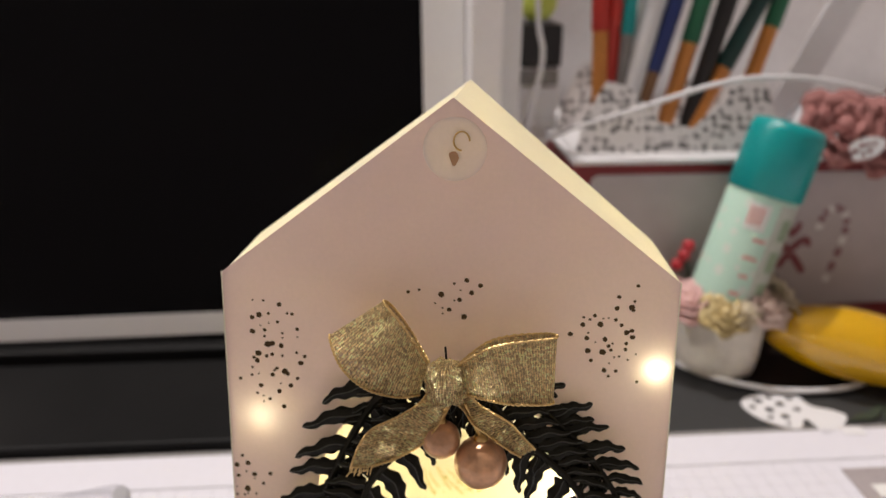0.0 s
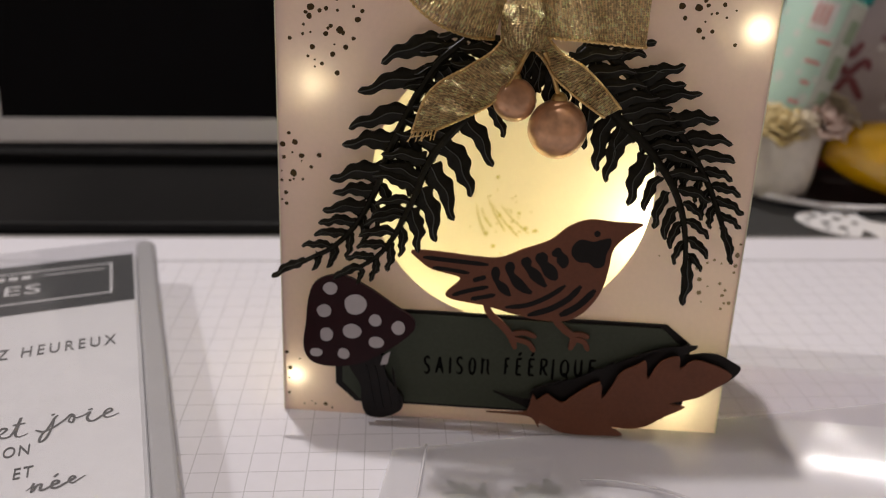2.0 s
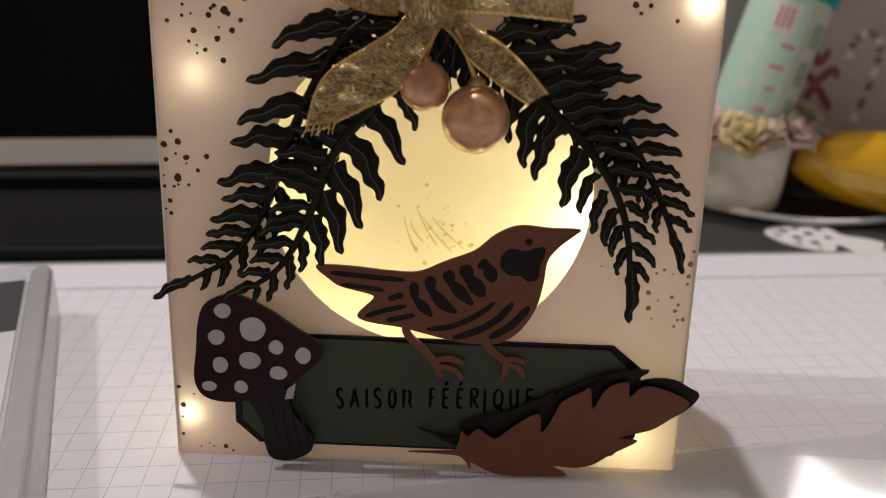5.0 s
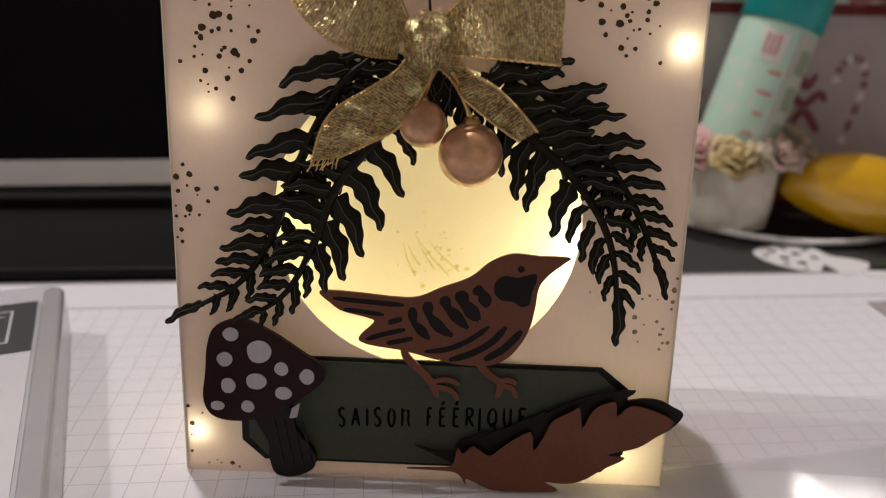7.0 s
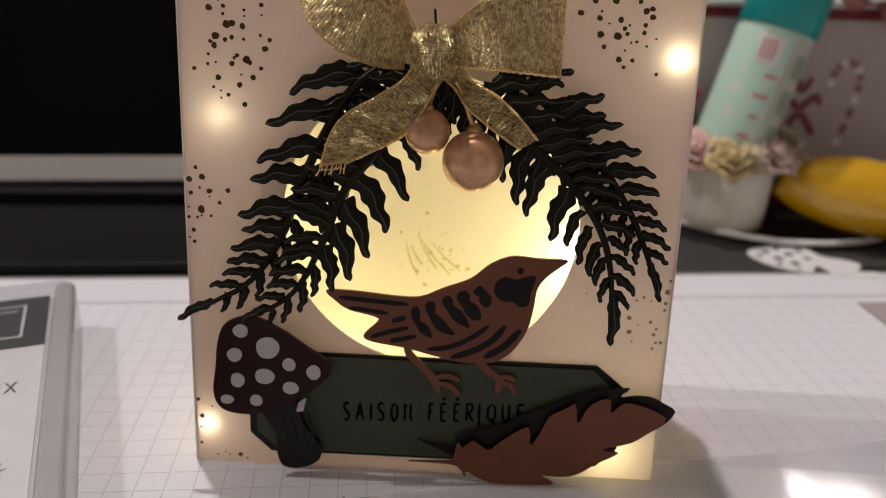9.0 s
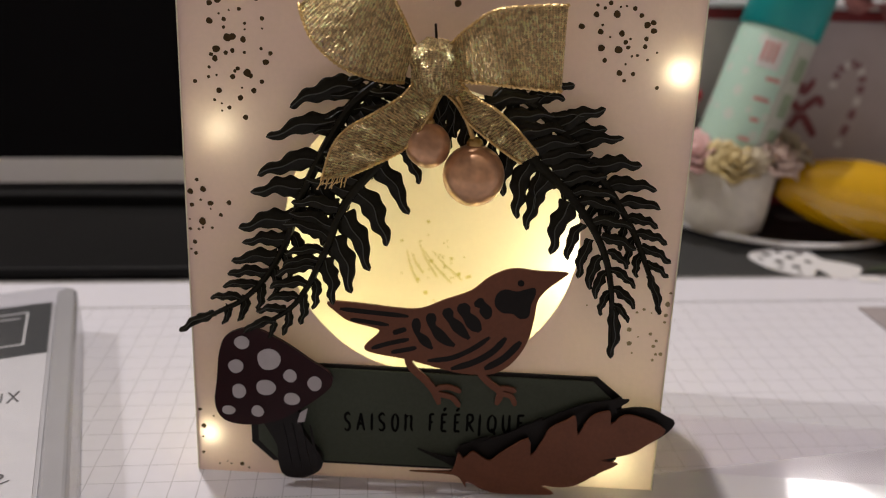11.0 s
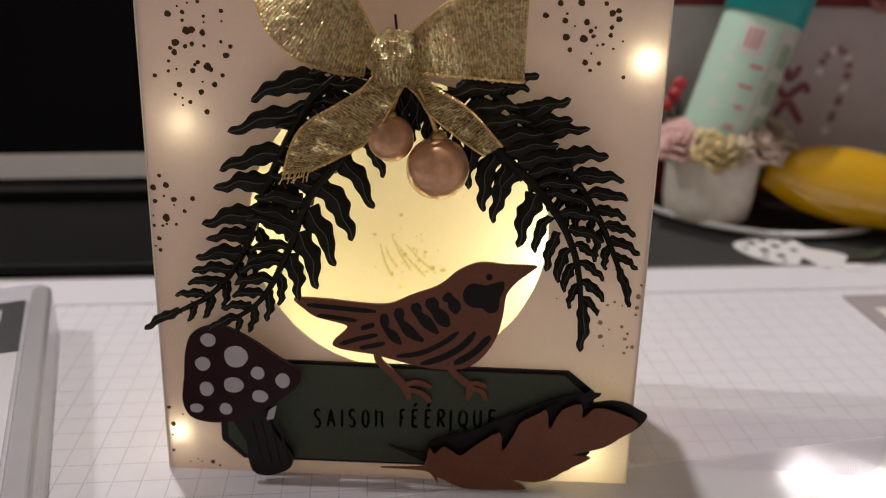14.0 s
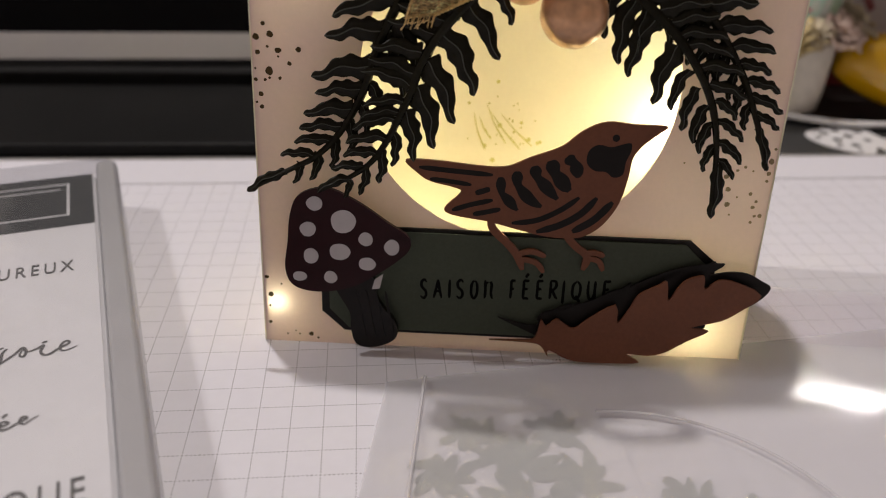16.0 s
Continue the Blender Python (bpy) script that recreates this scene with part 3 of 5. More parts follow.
# tag with the greeting
part("tag_back", plate([(-40.5, 27), (-38.5, 29.2), (38.6, 29.2), (44.6, 24.4), (44.6, 9), (40, 4.3), (-35.4, 4.1), (-40.4, 8.7)], 0.5, 0.6), M_black, house, "black card tag with cut corners")
part("tag_front", plate([(-38.8, 26), (-36.5, 28.4), (37.6, 28.4), (42.6, 23.8), (42.6, 10), (38, 5.0), (-34.2, 5.0), (-38.6, 9.6)], 1.15, 0.5), M_green, house, "deep green card tag")
GLYPHS = {
    "S": [[(0.95, 0.86), (0.6, 1.0), (0.1, 0.84), (0.25, 0.58), (0.8, 0.40), (0.9, 0.14), (0.45, 0.0), (0.0, 0.12)]],
    "A": [[(0.0, 0.0), (0.30, 0.55), (0.5, 1.0)], [(0.5, 1.0), (0.72, 0.5), (1.0, 0.0)], [(0.18, 0.36), (0.5, 0.38), (0.82, 0.36)]],
    "I": [[(0.5, 0.0), (0.45, 0.5), (0.5, 1.0)]],
    "O": [[(0.5, 1.0), (0.08, 0.75), (0.05, 0.25), (0.5, 0.0), (0.92, 0.25), (0.92, 0.75), (0.5, 1.0)]],
    "n": [[(0.05, 1.0), (0.12, 0.5), (0.08, 0.0)], [(0.10, 0.72), (0.45, 0.98), (0.80, 0.80), (0.78, 0.3), (0.98, 0.0)]],
    "F": [[(0.08, 0.0), (0.12, 0.5), (0.08, 1.0)], [(0.08, 1.0), (0.5, 0.97), (1.0, 1.0)], [(0.1, 0.55), (0.4, 0.53), (0.75, 0.55)]],
    "E": [[(0.08, 0.0), (0.12, 0.5), (0.08, 1.0)], [(0.08, 1.0), (0.5, 0.97), (1.0, 1.0)], [(0.1, 0.55), (0.4, 0.53), (0.8, 0.55)], [(0.08, 0.0), (0.5, 0.03), (1.0, 0.0)]],
    "R": [[(0.08, 0.0), (0.12, 0.5), (0.08, 1.0)], [(0.08, 1.0), (0.7, 0.96), (0.82, 0.72), (0.5, 0.52), (0.1, 0.50)], [(0.35, 0.5), (0.65, 0.22), (1.0, 0.0)]],
    "J": [[(0.55, 1.0), (0.5, 0.4), (0.45, -0.15), (0.0, -0.24)]],
    "Q": [[(0.5, 1.0), (0.08, 0.75), (0.05, 0.25), (0.5, 0.0), (0.92, 0.25), (0.92, 0.75), (0.5, 1.0)], [(0.45, 0.2), (0.75, 0.0), (1.0, -0.16)]],
    "U": [[(0.06, 1.0), (0.08, 0.35), (0.4, 0.0), (0.8, 0.12), (0.92, 0.5)], [(0.92, 1.0), (0.92, 0.5), (1.0, 0.0)]],
}


def stamped_word(letters, material, parent, label):
    """Slim hand-cut capitals, each (letter, left, width, foot, height) in millimetres; a mark after the letter is its accent."""
    bm = bmesh.new()
    k = 0
    for ch, u, w, v, h in letters:
        strokes = GLYPHS[ch[0]] + ([[(0.35, 1.16), (0.75, 1.38)]] if len(ch) > 1 else [])
        for line in strokes:
            plate(stroke_outline([(u + a * w, v + b * h) for a, b in line], 0.64, 0.58), 1.655 + 0.001 * k, 0.06, bm=bm)
            k += 1
    return part("lettering", bm, material, parent, label)


# SAISON FEERIQUE, with its two accents, a round n and a dropped I
stamped_word([("S", -18.5, 1.3, 13.2, 4.5), ("A", -15.6, 1.7, 13.4, 4.4), ("I", -12.2, 0.0, 13.5, 4.4), ("S", -10.6, 1.4, 13.6, 4.4), ("O", -7.5, 1.4, 13.7, 4.4), ("n", -4.6, 1.9, 13.8, 4.4), ("F", 1.1, 1.0, 14.1, 4.4), ("E'", 3.8, 1.3, 14.2, 4.4), ("E'", 6.8, 1.3, 14.3, 4.4), ("R", 9.6, 1.7, 14.5, 4.3), ("J", 12.4, 0.4, 14.6, 4.4), ("Q", 14.5, 1.8, 14.7, 4.3), ("U", 17.8, 1.7, 14.8, 4.4), ("E", 21.2, 1.5, 15.0, 4.3)], M_letter, house, "black stamped greeting, slim capitals")


# ferns
def leaflet_mesh(length, width, seed, slim=False):
    """A wavy embossed leaflet along x, bowed to +z, with a raised glossy vein."""
    r = random.Random(seed)
    n, ph, waves, tail = 36, r.uniform(0, 6), r.uniform(17, 22), r.uniform(0.36, 0.46)
    bm = bmesh.new()
    rows = []
    for i in range(n + 1):
        t = i / n
        body = 0.98 + 0.25 * t if t < 0.34 else 1.065 - (1.065 - tail) * min(1.0, (t - 0.34) / 0.54)
        if slim:
            body = 0.60 + 0.9 * t if t < 0.34 else 0.906 - 0.42 * min(1.0, (t - 0.34) / 0.55)
        w = width / 2 * body * min(1.0, math.sqrt(max(0.015, 13 * (1 - t))))
        up, down = 1 + 0.17 * math.sin(t * waves + ph), 1 + 0.17 * math.sin(t * waves + ph + 2.4)
        bow_ = 0.085 * length * math.sin(math.pi * t) * (1.2 - 0.5 * t)
        lift = 0.09 * length * t * (1 - 0.55 * t)
        wob = 0.07 * width * math.sin(t * 12 + ph)
        fade = min(1.0, 5 * t, 4 * (1 - t) + 0.1)
        rows.append([bm.verts.new((length * t / 1000, -(lift + dd) / 1000, (bow_ + wob + off) / 1000)) for off, dd in ((-w * down, -0.10), (-0.55 * w, 0.10), (-0.10, 0.16), (0, 0.16 + 0.34 * fade), (0.10, 0.16), (0.55 * w, 0.10), (w * up, -0.10))])
    for A, B in zip(rows, rows[1:]):
        for j in range(6):
            f = bm.faces.new((A[j], A[j + 1], B[j + 1], B[j]))
            f.material_index = 1 if j in (2, 3) else 0
    ext = bmesh.ops.extrude_face_region(bm, geom=list(bm.faces))["geom"]
    for v in (g for g in ext if isinstance(g, bmesh.types.BMVert)):
        v.co.y += 0.0003
    return finish(bm, "leaflet", [M_fern, M_vein], True)


LEAVES = [leaflet_mesh(10.0, 3.35, s) for s in range(9)]
SLIM = [leaflet_mesh(10.0, 3.2, s, True) for s in range(20, 27)]


def frond(spine, depth0, depth1, outer, inner, grow, seed):
    """A die-cut fern sprig: a stem and its leaflets, one by one, from (foot, tip) in millimetres. grow: +1 where the sprig droops to the left, -1 to the right."""
    line = smooth_line(spine, 8)
    n = len(line)
    sprig = new("fern_sprig")
    sprig.parent = house
    sprig["label"] = "glossy dark green die-cut fern sprig"
    deep = lambda q: depth0 + (depth1 - depth0) * q
    pts = [(p[0] / 1000, -deep(i / (n - 1)) / 1000, p[1] / 1000) for i, p in enumerate(line)]
    part("stem", tube(pts, 0.0012, 8, r_end=0.00042), M_fern, sprig)
    r = random.Random(seed)
    for side, rows in ((1, outer), (-1, inner)):
        for u0, v0, u1, v1 in rows:
            foot, tip = Vector((u0, v0)), Vector((u1, v1))
            d = tip - foot
            ln = d.length * 1.03
            q = min(range(n), key=lambda i: (line[i] - foot).length) / (n - 1)
            ob = new("leaflet", SLIM[r.randrange(7)] if ln < 9.2 or q > 0.70 else LEAVES[r.randrange(9)])
            ob.parent = sprig
            bend = -side * grow * r.uniform(0.7, 1.15)
            wide = min(1.40, 0.17 + 0.087 * ln) * (0.78 if q > 0.70 and ln > 7.5 else 1.0) * r.uniform(0.92, 1.08)
            ob.matrix_local = Matrix.Translation((u0 / 1000, -(deep(q) + 0.15 * side) / 1000, v0 / 1000)) @ Matrix.Rotation(-math.atan2(d.y, d.x), 4, "Y") @ Matrix.Diagonal((ln / 10, 1, math.copysign(wide, bend), 1))


LEFT_LOW_OUT = [(-46.3, 41.8, -54.1, 37.7), (-7.4, 93.4, -17.6, 92.8), (-11.3, 89.7, -21.1, 89.4), (-14.8, 87.1, -22.3, 84.8), (-17.7, 82.7, -24.7, 81.9), (-16.2, 91.6, -29.5, 87.3), (-19.4, 84.2, -34.3, 80.5), (-22.4, 76.5, -36.3, 72.7), (-25.5, 69.8, -37.8, 68.8), (-28.4, 63.2, -40.5, 61.0), (-30.7, 58.7, -39.9, 57.9), (-32.5, 54.9, -42.2, 53.7), (-34.8, 51.4, -43.2, 50.8), (-36.9, 48.3, -44.3, 48.3), (-40.2, 45.4, -47.1, 45.5)]
LEFT_LOW_IN = [(-7.4, 93.7, -1.6, 88.3), (-10.8, 91.9, -4.4, 85.4), (-14.2, 89.6, -7.2, 81.3), (-16.3, 87.3, -9.8, 78.3), (-19.4, 82.4, -13.0, 72.8), (-23.4, 75.6, -17.6, 66.2), (-26.7, 68.9, -21.5, 60.2), (-17.7, 85.6, -10.7, 76.0), (-21.2, 79.1, -15.2, 69.9), (-25.1, 72.0, -19.9, 61.9), (-28.3, 65.6, -22.7, 58.2), (-30.1, 60.7, -26.7, 53.3), (-31.7, 57.1, -30.2, 50.1), (-33.7, 53.0, -33.2, 45.7), (-36.7, 49.6, -37.0, 43.2), (-39.7, 46.1, -41.4, 40.4), (-43.5, 44.0, -44.7, 39.6)]
LEFT_TOP_OUT = [(-32.9, 41.6, -39.5, 38.7), (-2.6, 88.4, -12.8, 90.9), (-4.6, 85.0, -14.5, 87.5), (-7.1, 81.5, -17.4, 84.0), (-9.9, 78.0, -19.7, 81.1), (-14.6, 72.0, -23.8, 75.2), (-20.5, 62.3, -29.4, 65.0), (-23.6, 55.4, -30.9, 53.9), (-12.8, 74.4, -22.1, 78.2), (-16.3, 69.6, -25.7, 72.2), (-19.3, 66.5, -28.9, 67.4), (-21.4, 60.4, -30.6, 63.0), (-22.1, 57.3, -30.2, 56.4), (-24.2, 53.9, -32.4, 51.8), (-25.5, 50.0, -33.7, 49.0), (-27.7, 46.7, -34.3, 46.4), (-30.4, 44.0, -36.7, 43.5)]
LEFT_TOP_IN = [(0.1, 91.8, 0.0, 80.9), (1.8, 91.3, 4.3, 82.4), (-2.1, 90.1, 2.0, 82.9), (-4.6, 85.5, -0.3, 77.5), (-7.1, 80.0, -2.6, 72.7), (-11.6, 76.2, -5.0, 66.1), (-15.7, 70.8, -9.2, 59.3), (-18.7, 65.4, -13.0, 53.6), (-20.5, 60.4, -16.8, 48.5), (-22.6, 55.7, -20.6, 45.7), (-24.5, 51.6, -24.6, 44.5), (-27.0, 47.7, -27.4, 40.9), (-29.9, 44.4, -31.3, 38.3), (-33.2, 41.7, -34.3, 37.5)]
RIGHT_LOW_OUT = [(46.3, 54.9, 49.4, 46.8), (15.3, 92.7, 23.2, 92.4), (18.2, 90.6, 26.1, 90.8), (23.0, 86.2, 30.2, 87.6), (26.6, 83.2, 35.0, 84.9), (20.5, 89.0, 27.7, 93.8), (25.3, 84.6, 34.4, 88.9), (28.4, 81.2, 38.5, 83.3), (32.7, 76.7, 42.6, 78.0), (35.9, 73.3, 46.1, 73.3), (38.5, 69.9, 47.2, 69.4), (40.6, 66.9, 47.2, 65.5), (42.7, 63.8, 49.4, 62.1), (44.1, 61.0, 50.5, 58.0), (45.4, 57.6, 50.3, 54.9)]
RIGHT_LOW_IN = [(14.1, 93.2, 12.2, 85.9), (17.0, 91.6, 15.7, 83.8), (20.0, 89.0, 18.2, 80.4), (26.0, 82.7, 23.1, 74.8), (30.3, 78.7, 27.4, 70.2), (34.4, 74.9, 31.2, 66.5), (37.8, 70.8, 35.3, 63.3), (23.6, 85.1, 21.2, 77.0), (28.2, 80.7, 25.3, 72.5), (32.7, 76.8, 29.3, 68.5), (36.1, 73.1, 33.0, 65.0), (39.1, 68.8, 37.0, 61.9), (41.2, 65.7, 39.9, 60.1), (42.8, 63.3, 41.9, 57.2), (44.3, 59.7, 43.9, 54.5)]
RIGHT_TOP_OUT = [(39.1, 47.9, 39.6, 37.0), (10.3, 88.8, 20.9, 90.8), (13.3, 85.5, 23.9, 87.5), (16.3, 82.8, 26.3, 84.8), (19.2, 80.1, 29.3, 82.3), (24.6, 76.0, 33.6, 77.7), (28.6, 72.0, 37.5, 71.8), (22.2, 78.2, 32.3, 80.2), (27.0, 74.0, 35.5, 75.5), (30.3, 70.4, 38.9, 68.6), (33.3, 66.3, 41.5, 65.4), (35.5, 63.0, 42.7, 60.8), (37.0, 60.2, 41.6, 56.9), (37.9, 56.5, 43.4, 52.7), (38.7, 52.2, 43.8, 48.3), (39.2, 48.9, 42.7, 45.1)]
RIGHT_TOP_IN = [(6.5, 91.4, 3.0, 80.1), (8.4, 90.4, 7.0, 77.7), (5.2, 91.6, 0.7, 84.0), (10.0, 89.3, 7.2, 83.1), (11.5, 87.2, 9.9, 79.8), (22.3, 76.4, 21.6, 68.6), (13.1, 85.0, 12.7, 77.9), (16.7, 81.5, 14.6, 71.0), (19.9, 78.2, 18.0, 66.4), (23.9, 74.8, 20.1, 64.1), (29.0, 70.0, 25.7, 59.1), (31.6, 65.7, 28.9, 58.1), (33.7, 62.4, 31.6, 54.2), (36.0, 59.1, 33.9, 51.9), (37.4, 55.8, 35.3, 49.9), (38.5, 51.6, 36.6, 46.3)]
frond([(-11.9, 92.5), (-17.1, 87.8), (-21.4, 80.9), (-24.8, 74.3), (-28.0, 67.1), (-30.1, 60.3), (-32.7, 54.6), (-36.3, 49.1), (-40.5, 45.1), (-44.0, 43.2), (-49.2, 40.5), (-54.1, 37.7)], 2.8, 6.2, LEFT_LOW_OUT, LEFT_LOW_IN, 1, 1)
frond([(-4.6, 85.5), (-8.8, 79.2), (-12.8, 74.4), (-16.7, 69.6), (-19.5, 64.4), (-21.4, 58.9), (-23.4, 54.5), (-25.4, 50.1), (-28.2, 45.8), (-31.2, 43.1), (-34.7, 41.0), (-39.5, 38.7)], 5.0, 7.4, LEFT_TOP_OUT, LEFT_TOP_IN, 1, 2)
frond([(14.1, 93.8), (20.5, 89.0), (27.2, 83.0), (32.7, 77.4), (36.5, 72.9), (39.8, 68.3), (42.5, 63.9), (44.5, 59.7), (46.6, 54.9), (48.2, 50.2), (49.4, 46.8)], 2.8, 6.2, RIGHT_LOW_OUT, RIGHT_LOW_IN, -1, 3)
frond([(10.9, 88.8), (16.3, 82.3), (22.2, 77.1), (27.7, 72.3), (31.7, 67.7), (34.8, 63.1), (37.0, 58.3), (38.3, 53.5), (39.0, 48.5), (39.2, 42.8), (39.6, 37.0)], 5.0, 7.4, RIGHT_TOP_OUT, RIGHT_TOP_IN, -1, 4)

# bird: one cut-out of copper card with black inlays
BIRD = [(29.8, 53.9), (23.7, 54.0), (17.9, 54.3), (13.3, 52.3), (9.3, 48.9), (3.3, 46.4), (-1.6, 44.2), (-7.2, 44.1), (-15.9, 44.8), (-22.3, 44.7), (-19.9, 42.1), (-17.2, 40.4), (-11.6, 39.1), (-10.9, 38.0), (-14.0, 34.7), (-12.2, 33.2), (-5.3, 32.2), (-0.9, 31.2), (3.6, 30.1), (8.0, 29.3), (12.4, 29.2), (15.8, 29.9), (19.2, 32.5), (22.1, 37.4), (23.3, 42.9), (23.8, 47.2), (25.7, 50.0), (28.6, 52.5)]
STRIPES = [
    ([(-19.5, 43.3), (-12.4, 42.8), (-4.3, 42.3)], 1.1),
    ([(-17.2, 40.9), (-13.6, 40.6), (-8.6, 40.0)], 1.0),
    ([(-7.7, 38.2), (-4.7, 39.3)], 1.2),
    ([(-12.4, 34.3), (-8.5, 35.7), (-4.0, 36.9)], 1.1),
    ([(-8.0, 33.6), (-5.3, 34.2), (-2.3, 35.0)], 1.1),
    ([(-2.6, 41.8), (-2.3, 38.7), (-0.4, 36.6), (1.3, 34.8)], 1.8),
    ([(0.7, 43.2), (0.9, 40.6), (3.2, 37.8), (6.2, 35.8)], 2.1),
    ([(4.1, 44.5), (4.8, 42.3), (6.9, 40.1), (9.4, 37.6)], 2.2),
    ([(7.4, 45.8), (8.3, 43.4), (10.1, 41.3), (11.7, 39.5)], 2.7),
    ([(10.5, 46.7), (12.3, 45.1), (13.1, 42.4)], 2.3),
    ([(0.2, 32.0), (5.4, 32.9), (10.2, 35.4), (13.8, 38.3)], 1.2),
    ([(5.5, 30.3), (10.4, 32.1), (14.6, 34.9), (17.4, 38.4)], 1.5),
    ([(13.0, 30.7), (17.2, 33.5), (20.7, 37.6)], 1.6),
]


def wavy(outline, w):
    """Broad inlays swell and narrow along their length."""
    if w < 1.7:
        return outline
    n = len(outline)
    return [(u + 0.24 * math.sin(4 * math.pi * 2 * k / n), v + 0.16 * math.sin(4 * math.pi * 2 * k / n + 1)) for k, (u, v) in enumerate(outline)]


def bird_mesh():
    bm = plate([tuple(p) for p in smooth_line(BIRD, 4, True)], 2.0, 0.7)
    for k, (leg, w) in enumerate((([(-4.6, 33.0), (-3.4, 30.2), (-0.2, 27.2), (2.0, 24.5), (3.2, 21.4)], 1.7), ([(1.6, 24.9), (5.0, 25.7), (8.0, 24.7)], 1.2), ([(2.2, 24.0), (6.0, 23.2), (7.8, 21.0)], 1.2), ([(11.0, 30.4), (14.2, 27.3), (16.7, 25.1), (16.1, 22.0)], 1.6), ([(15.4, 25.6), (18.2, 26.1), (20.4, 25.4)], 1.2), ([(16.3, 24.8), (19.2, 24.3), (20.4, 22.0)], 1.2))):
        plate(stroke_outline(leg, w), 2.02 + 0.01 * k, 0.6, bm=bm)
    for pts, w in STRIPES:
        plate(wavy(stroke_outline(pts, w, per=8), w), 2.5, 0.25, bm=bm, index=1)
    plate([tuple(p) for p in smooth_line([(14.4, 46.6), (14.9, 48.5), (16.6, 49.6), (19.1, 49.2), (20.8, 49.7), (23.0, 50.2), (23.2, 48.5), (22.4, 46.3), (22.1, 43.6), (20.2, 42.9), (18.6, 44.0), (16.4, 44.1), (14.9, 45.2)], 3, True)], 2.5, 0.25, bm=bm, index=1)
    plate(ring_pts(19.9, 51.1, 0.75, n=14), 2.5, 0.25, bm=bm, index=1)
    return bm


part("bird_cutout", bird_mesh(), [M_copper, M_black], house, "copper brown card bird with black inlays")

# feather: black layer under copper layer
FEATHER = [(-3.0, 5.3), (4.8, 5.7), (7.0, 6.4), (8.0, 10.6), (9.2, 9.3), (11.3, 11.1), (13.0, 10.1), (15.3, 9.0), (18.1, 11.4), (23.7, 15.1), (24.5, 10.9), (26.9, 14.7), (28.3, 17.8), (32.2, 20.2), (33.9, 21.1), (34.7, 16.8), (36.3, 19.8), (38.1, 21.8), (41.4, 22.8), (41.9, 19.8), (44.6, 22.0), (48.3, 21.7), (54.1, 18.9), (50.2, 15.0), (46.6, 12.5), (40.4, 10.6), (44.3, 9.9), (39.4, 6.9), (35.8, 4.3), (32.0, 3.2), (27.1, 3.4), (30.3, 1.4), (24.4, 0.9), (15.6, 1.0), (10.3, 3.4), (10.1, 1.8), (8.2, 4.5), (4.8, 5.1)]
FEATHER_BACK = [(-1.2, 10.0), (2.0, 9.2), (7.3, 8.5), (8.2, 11.6), (13.6, 13.0), (18.7, 15.2), (26.8, 19.0), (30.4, 21.0), (37.2, 23.9), (45.8, 25.1), (42.9, 22.5), (47.2, 23.3), (51.0, 23.1), (54.3, 21.5), (56.4, 19.9), (53.5, 16.1), (45.7, 11.8), (33.1, 8.4), (20.4, 3.4), (11.3, 4.5)]
feather = new("feather_cutout")
feather.parent = house
feather["label"] = "copper card feather over a black feather layer"
part("black_layer", plate([tuple(p) for p in smooth_line(FEATHER_BACK, 3, True)], 2.6, 0.5), M_black, feather)
for k in range(11):
    u, v = 7.5 + 3.3 * k, 9.6 + 1.36 * k + 0.5 * math.sin(1.7 * k)
    part("barb", plate(stroke_outline([(u, v), (u + 1.6, v + 1.5), (u + 3.4 + 0.6 * math.sin(2.2 * k), v + 2.3 + 0.5 * math.cos(1.3 * k))], 1.5, 0.5), 2.62 + 0.01 * k, 0.4), M_black, feather)
part("copper_layer", plate([tuple(p) for p in smooth_line(FEATHER, 3, True)], 4.2, 0.6), M_copper, feather)

# mushroom
mush = new("mushroom_cutout")
mush.parent = house
mush["label"] = "oxblood card mushroom with pale grey spots"
CAP = [(-45.9, 32.8), (-43.9, 37.1), (-38.2, 38.8), (-31.7, 36.0), (-25.6, 31.9), (-21.3, 29.0), (-20.8, 26.3), (-23.3, 23.4), (-28.5, 19.5), (-33.7, 16.6), (-40.2, 15.4), (-45.4, 16.5), (-47.3, 20.4), (-46.6, 26.6)]
part("stem", plate([tuple(p) for p in smooth_line([(-36.8, 17.0), (-28.9, 18.6), (-27.8, 13.9), (-25.9, 10.8), (-23.4, 7.3), (-23.9, 3.9), (-28.1, 1.8), (-32.1, 2.2), (-33.5, 5.7), (-33.8, 10.1)], 5, True)], 2.6, 1.6), M_stem, mush, "black ribbed stem")
for k in range(4):
    x = -31.5 + 2.1 * k
    part("rib", plate(stroke_outline([(x - 0.8, 15.5), (x + 0.2, 9.5), (x + 1.2, 4.5)], 0.55), 4.22, 0.2), M_stem, mush)
part("cap", plate([tuple(p) for p in smooth_line(CAP, 5, True)], 4.6, 1.0), M_cap, mush)
for k, (u, v, a, b) in enumerate(((-40.7, 35.4, 1.7, 1.5), (-34.8, 31.7, 2.6, 2.6), (-42.2, 29.7, 1.7, 1.6), (-41.7, 23.7, 1.55, 1.8), (-35.6, 24.9, 2.2, 1.9), (-30.1, 28.0, 1.5, 1.5), (-24.6, 26.4, 1.6, 1.7), (-29.8, 22.4, 1.8, 1.5), (-44.2, 18.9, 1.5, 1.1), (-37.6, 19.0, 1.4, 1.4))):
    part("spot", plate(ring_pts(u, v, a, b, 22, 0.04, k), 5.62, 0.15), M_spot, mush)

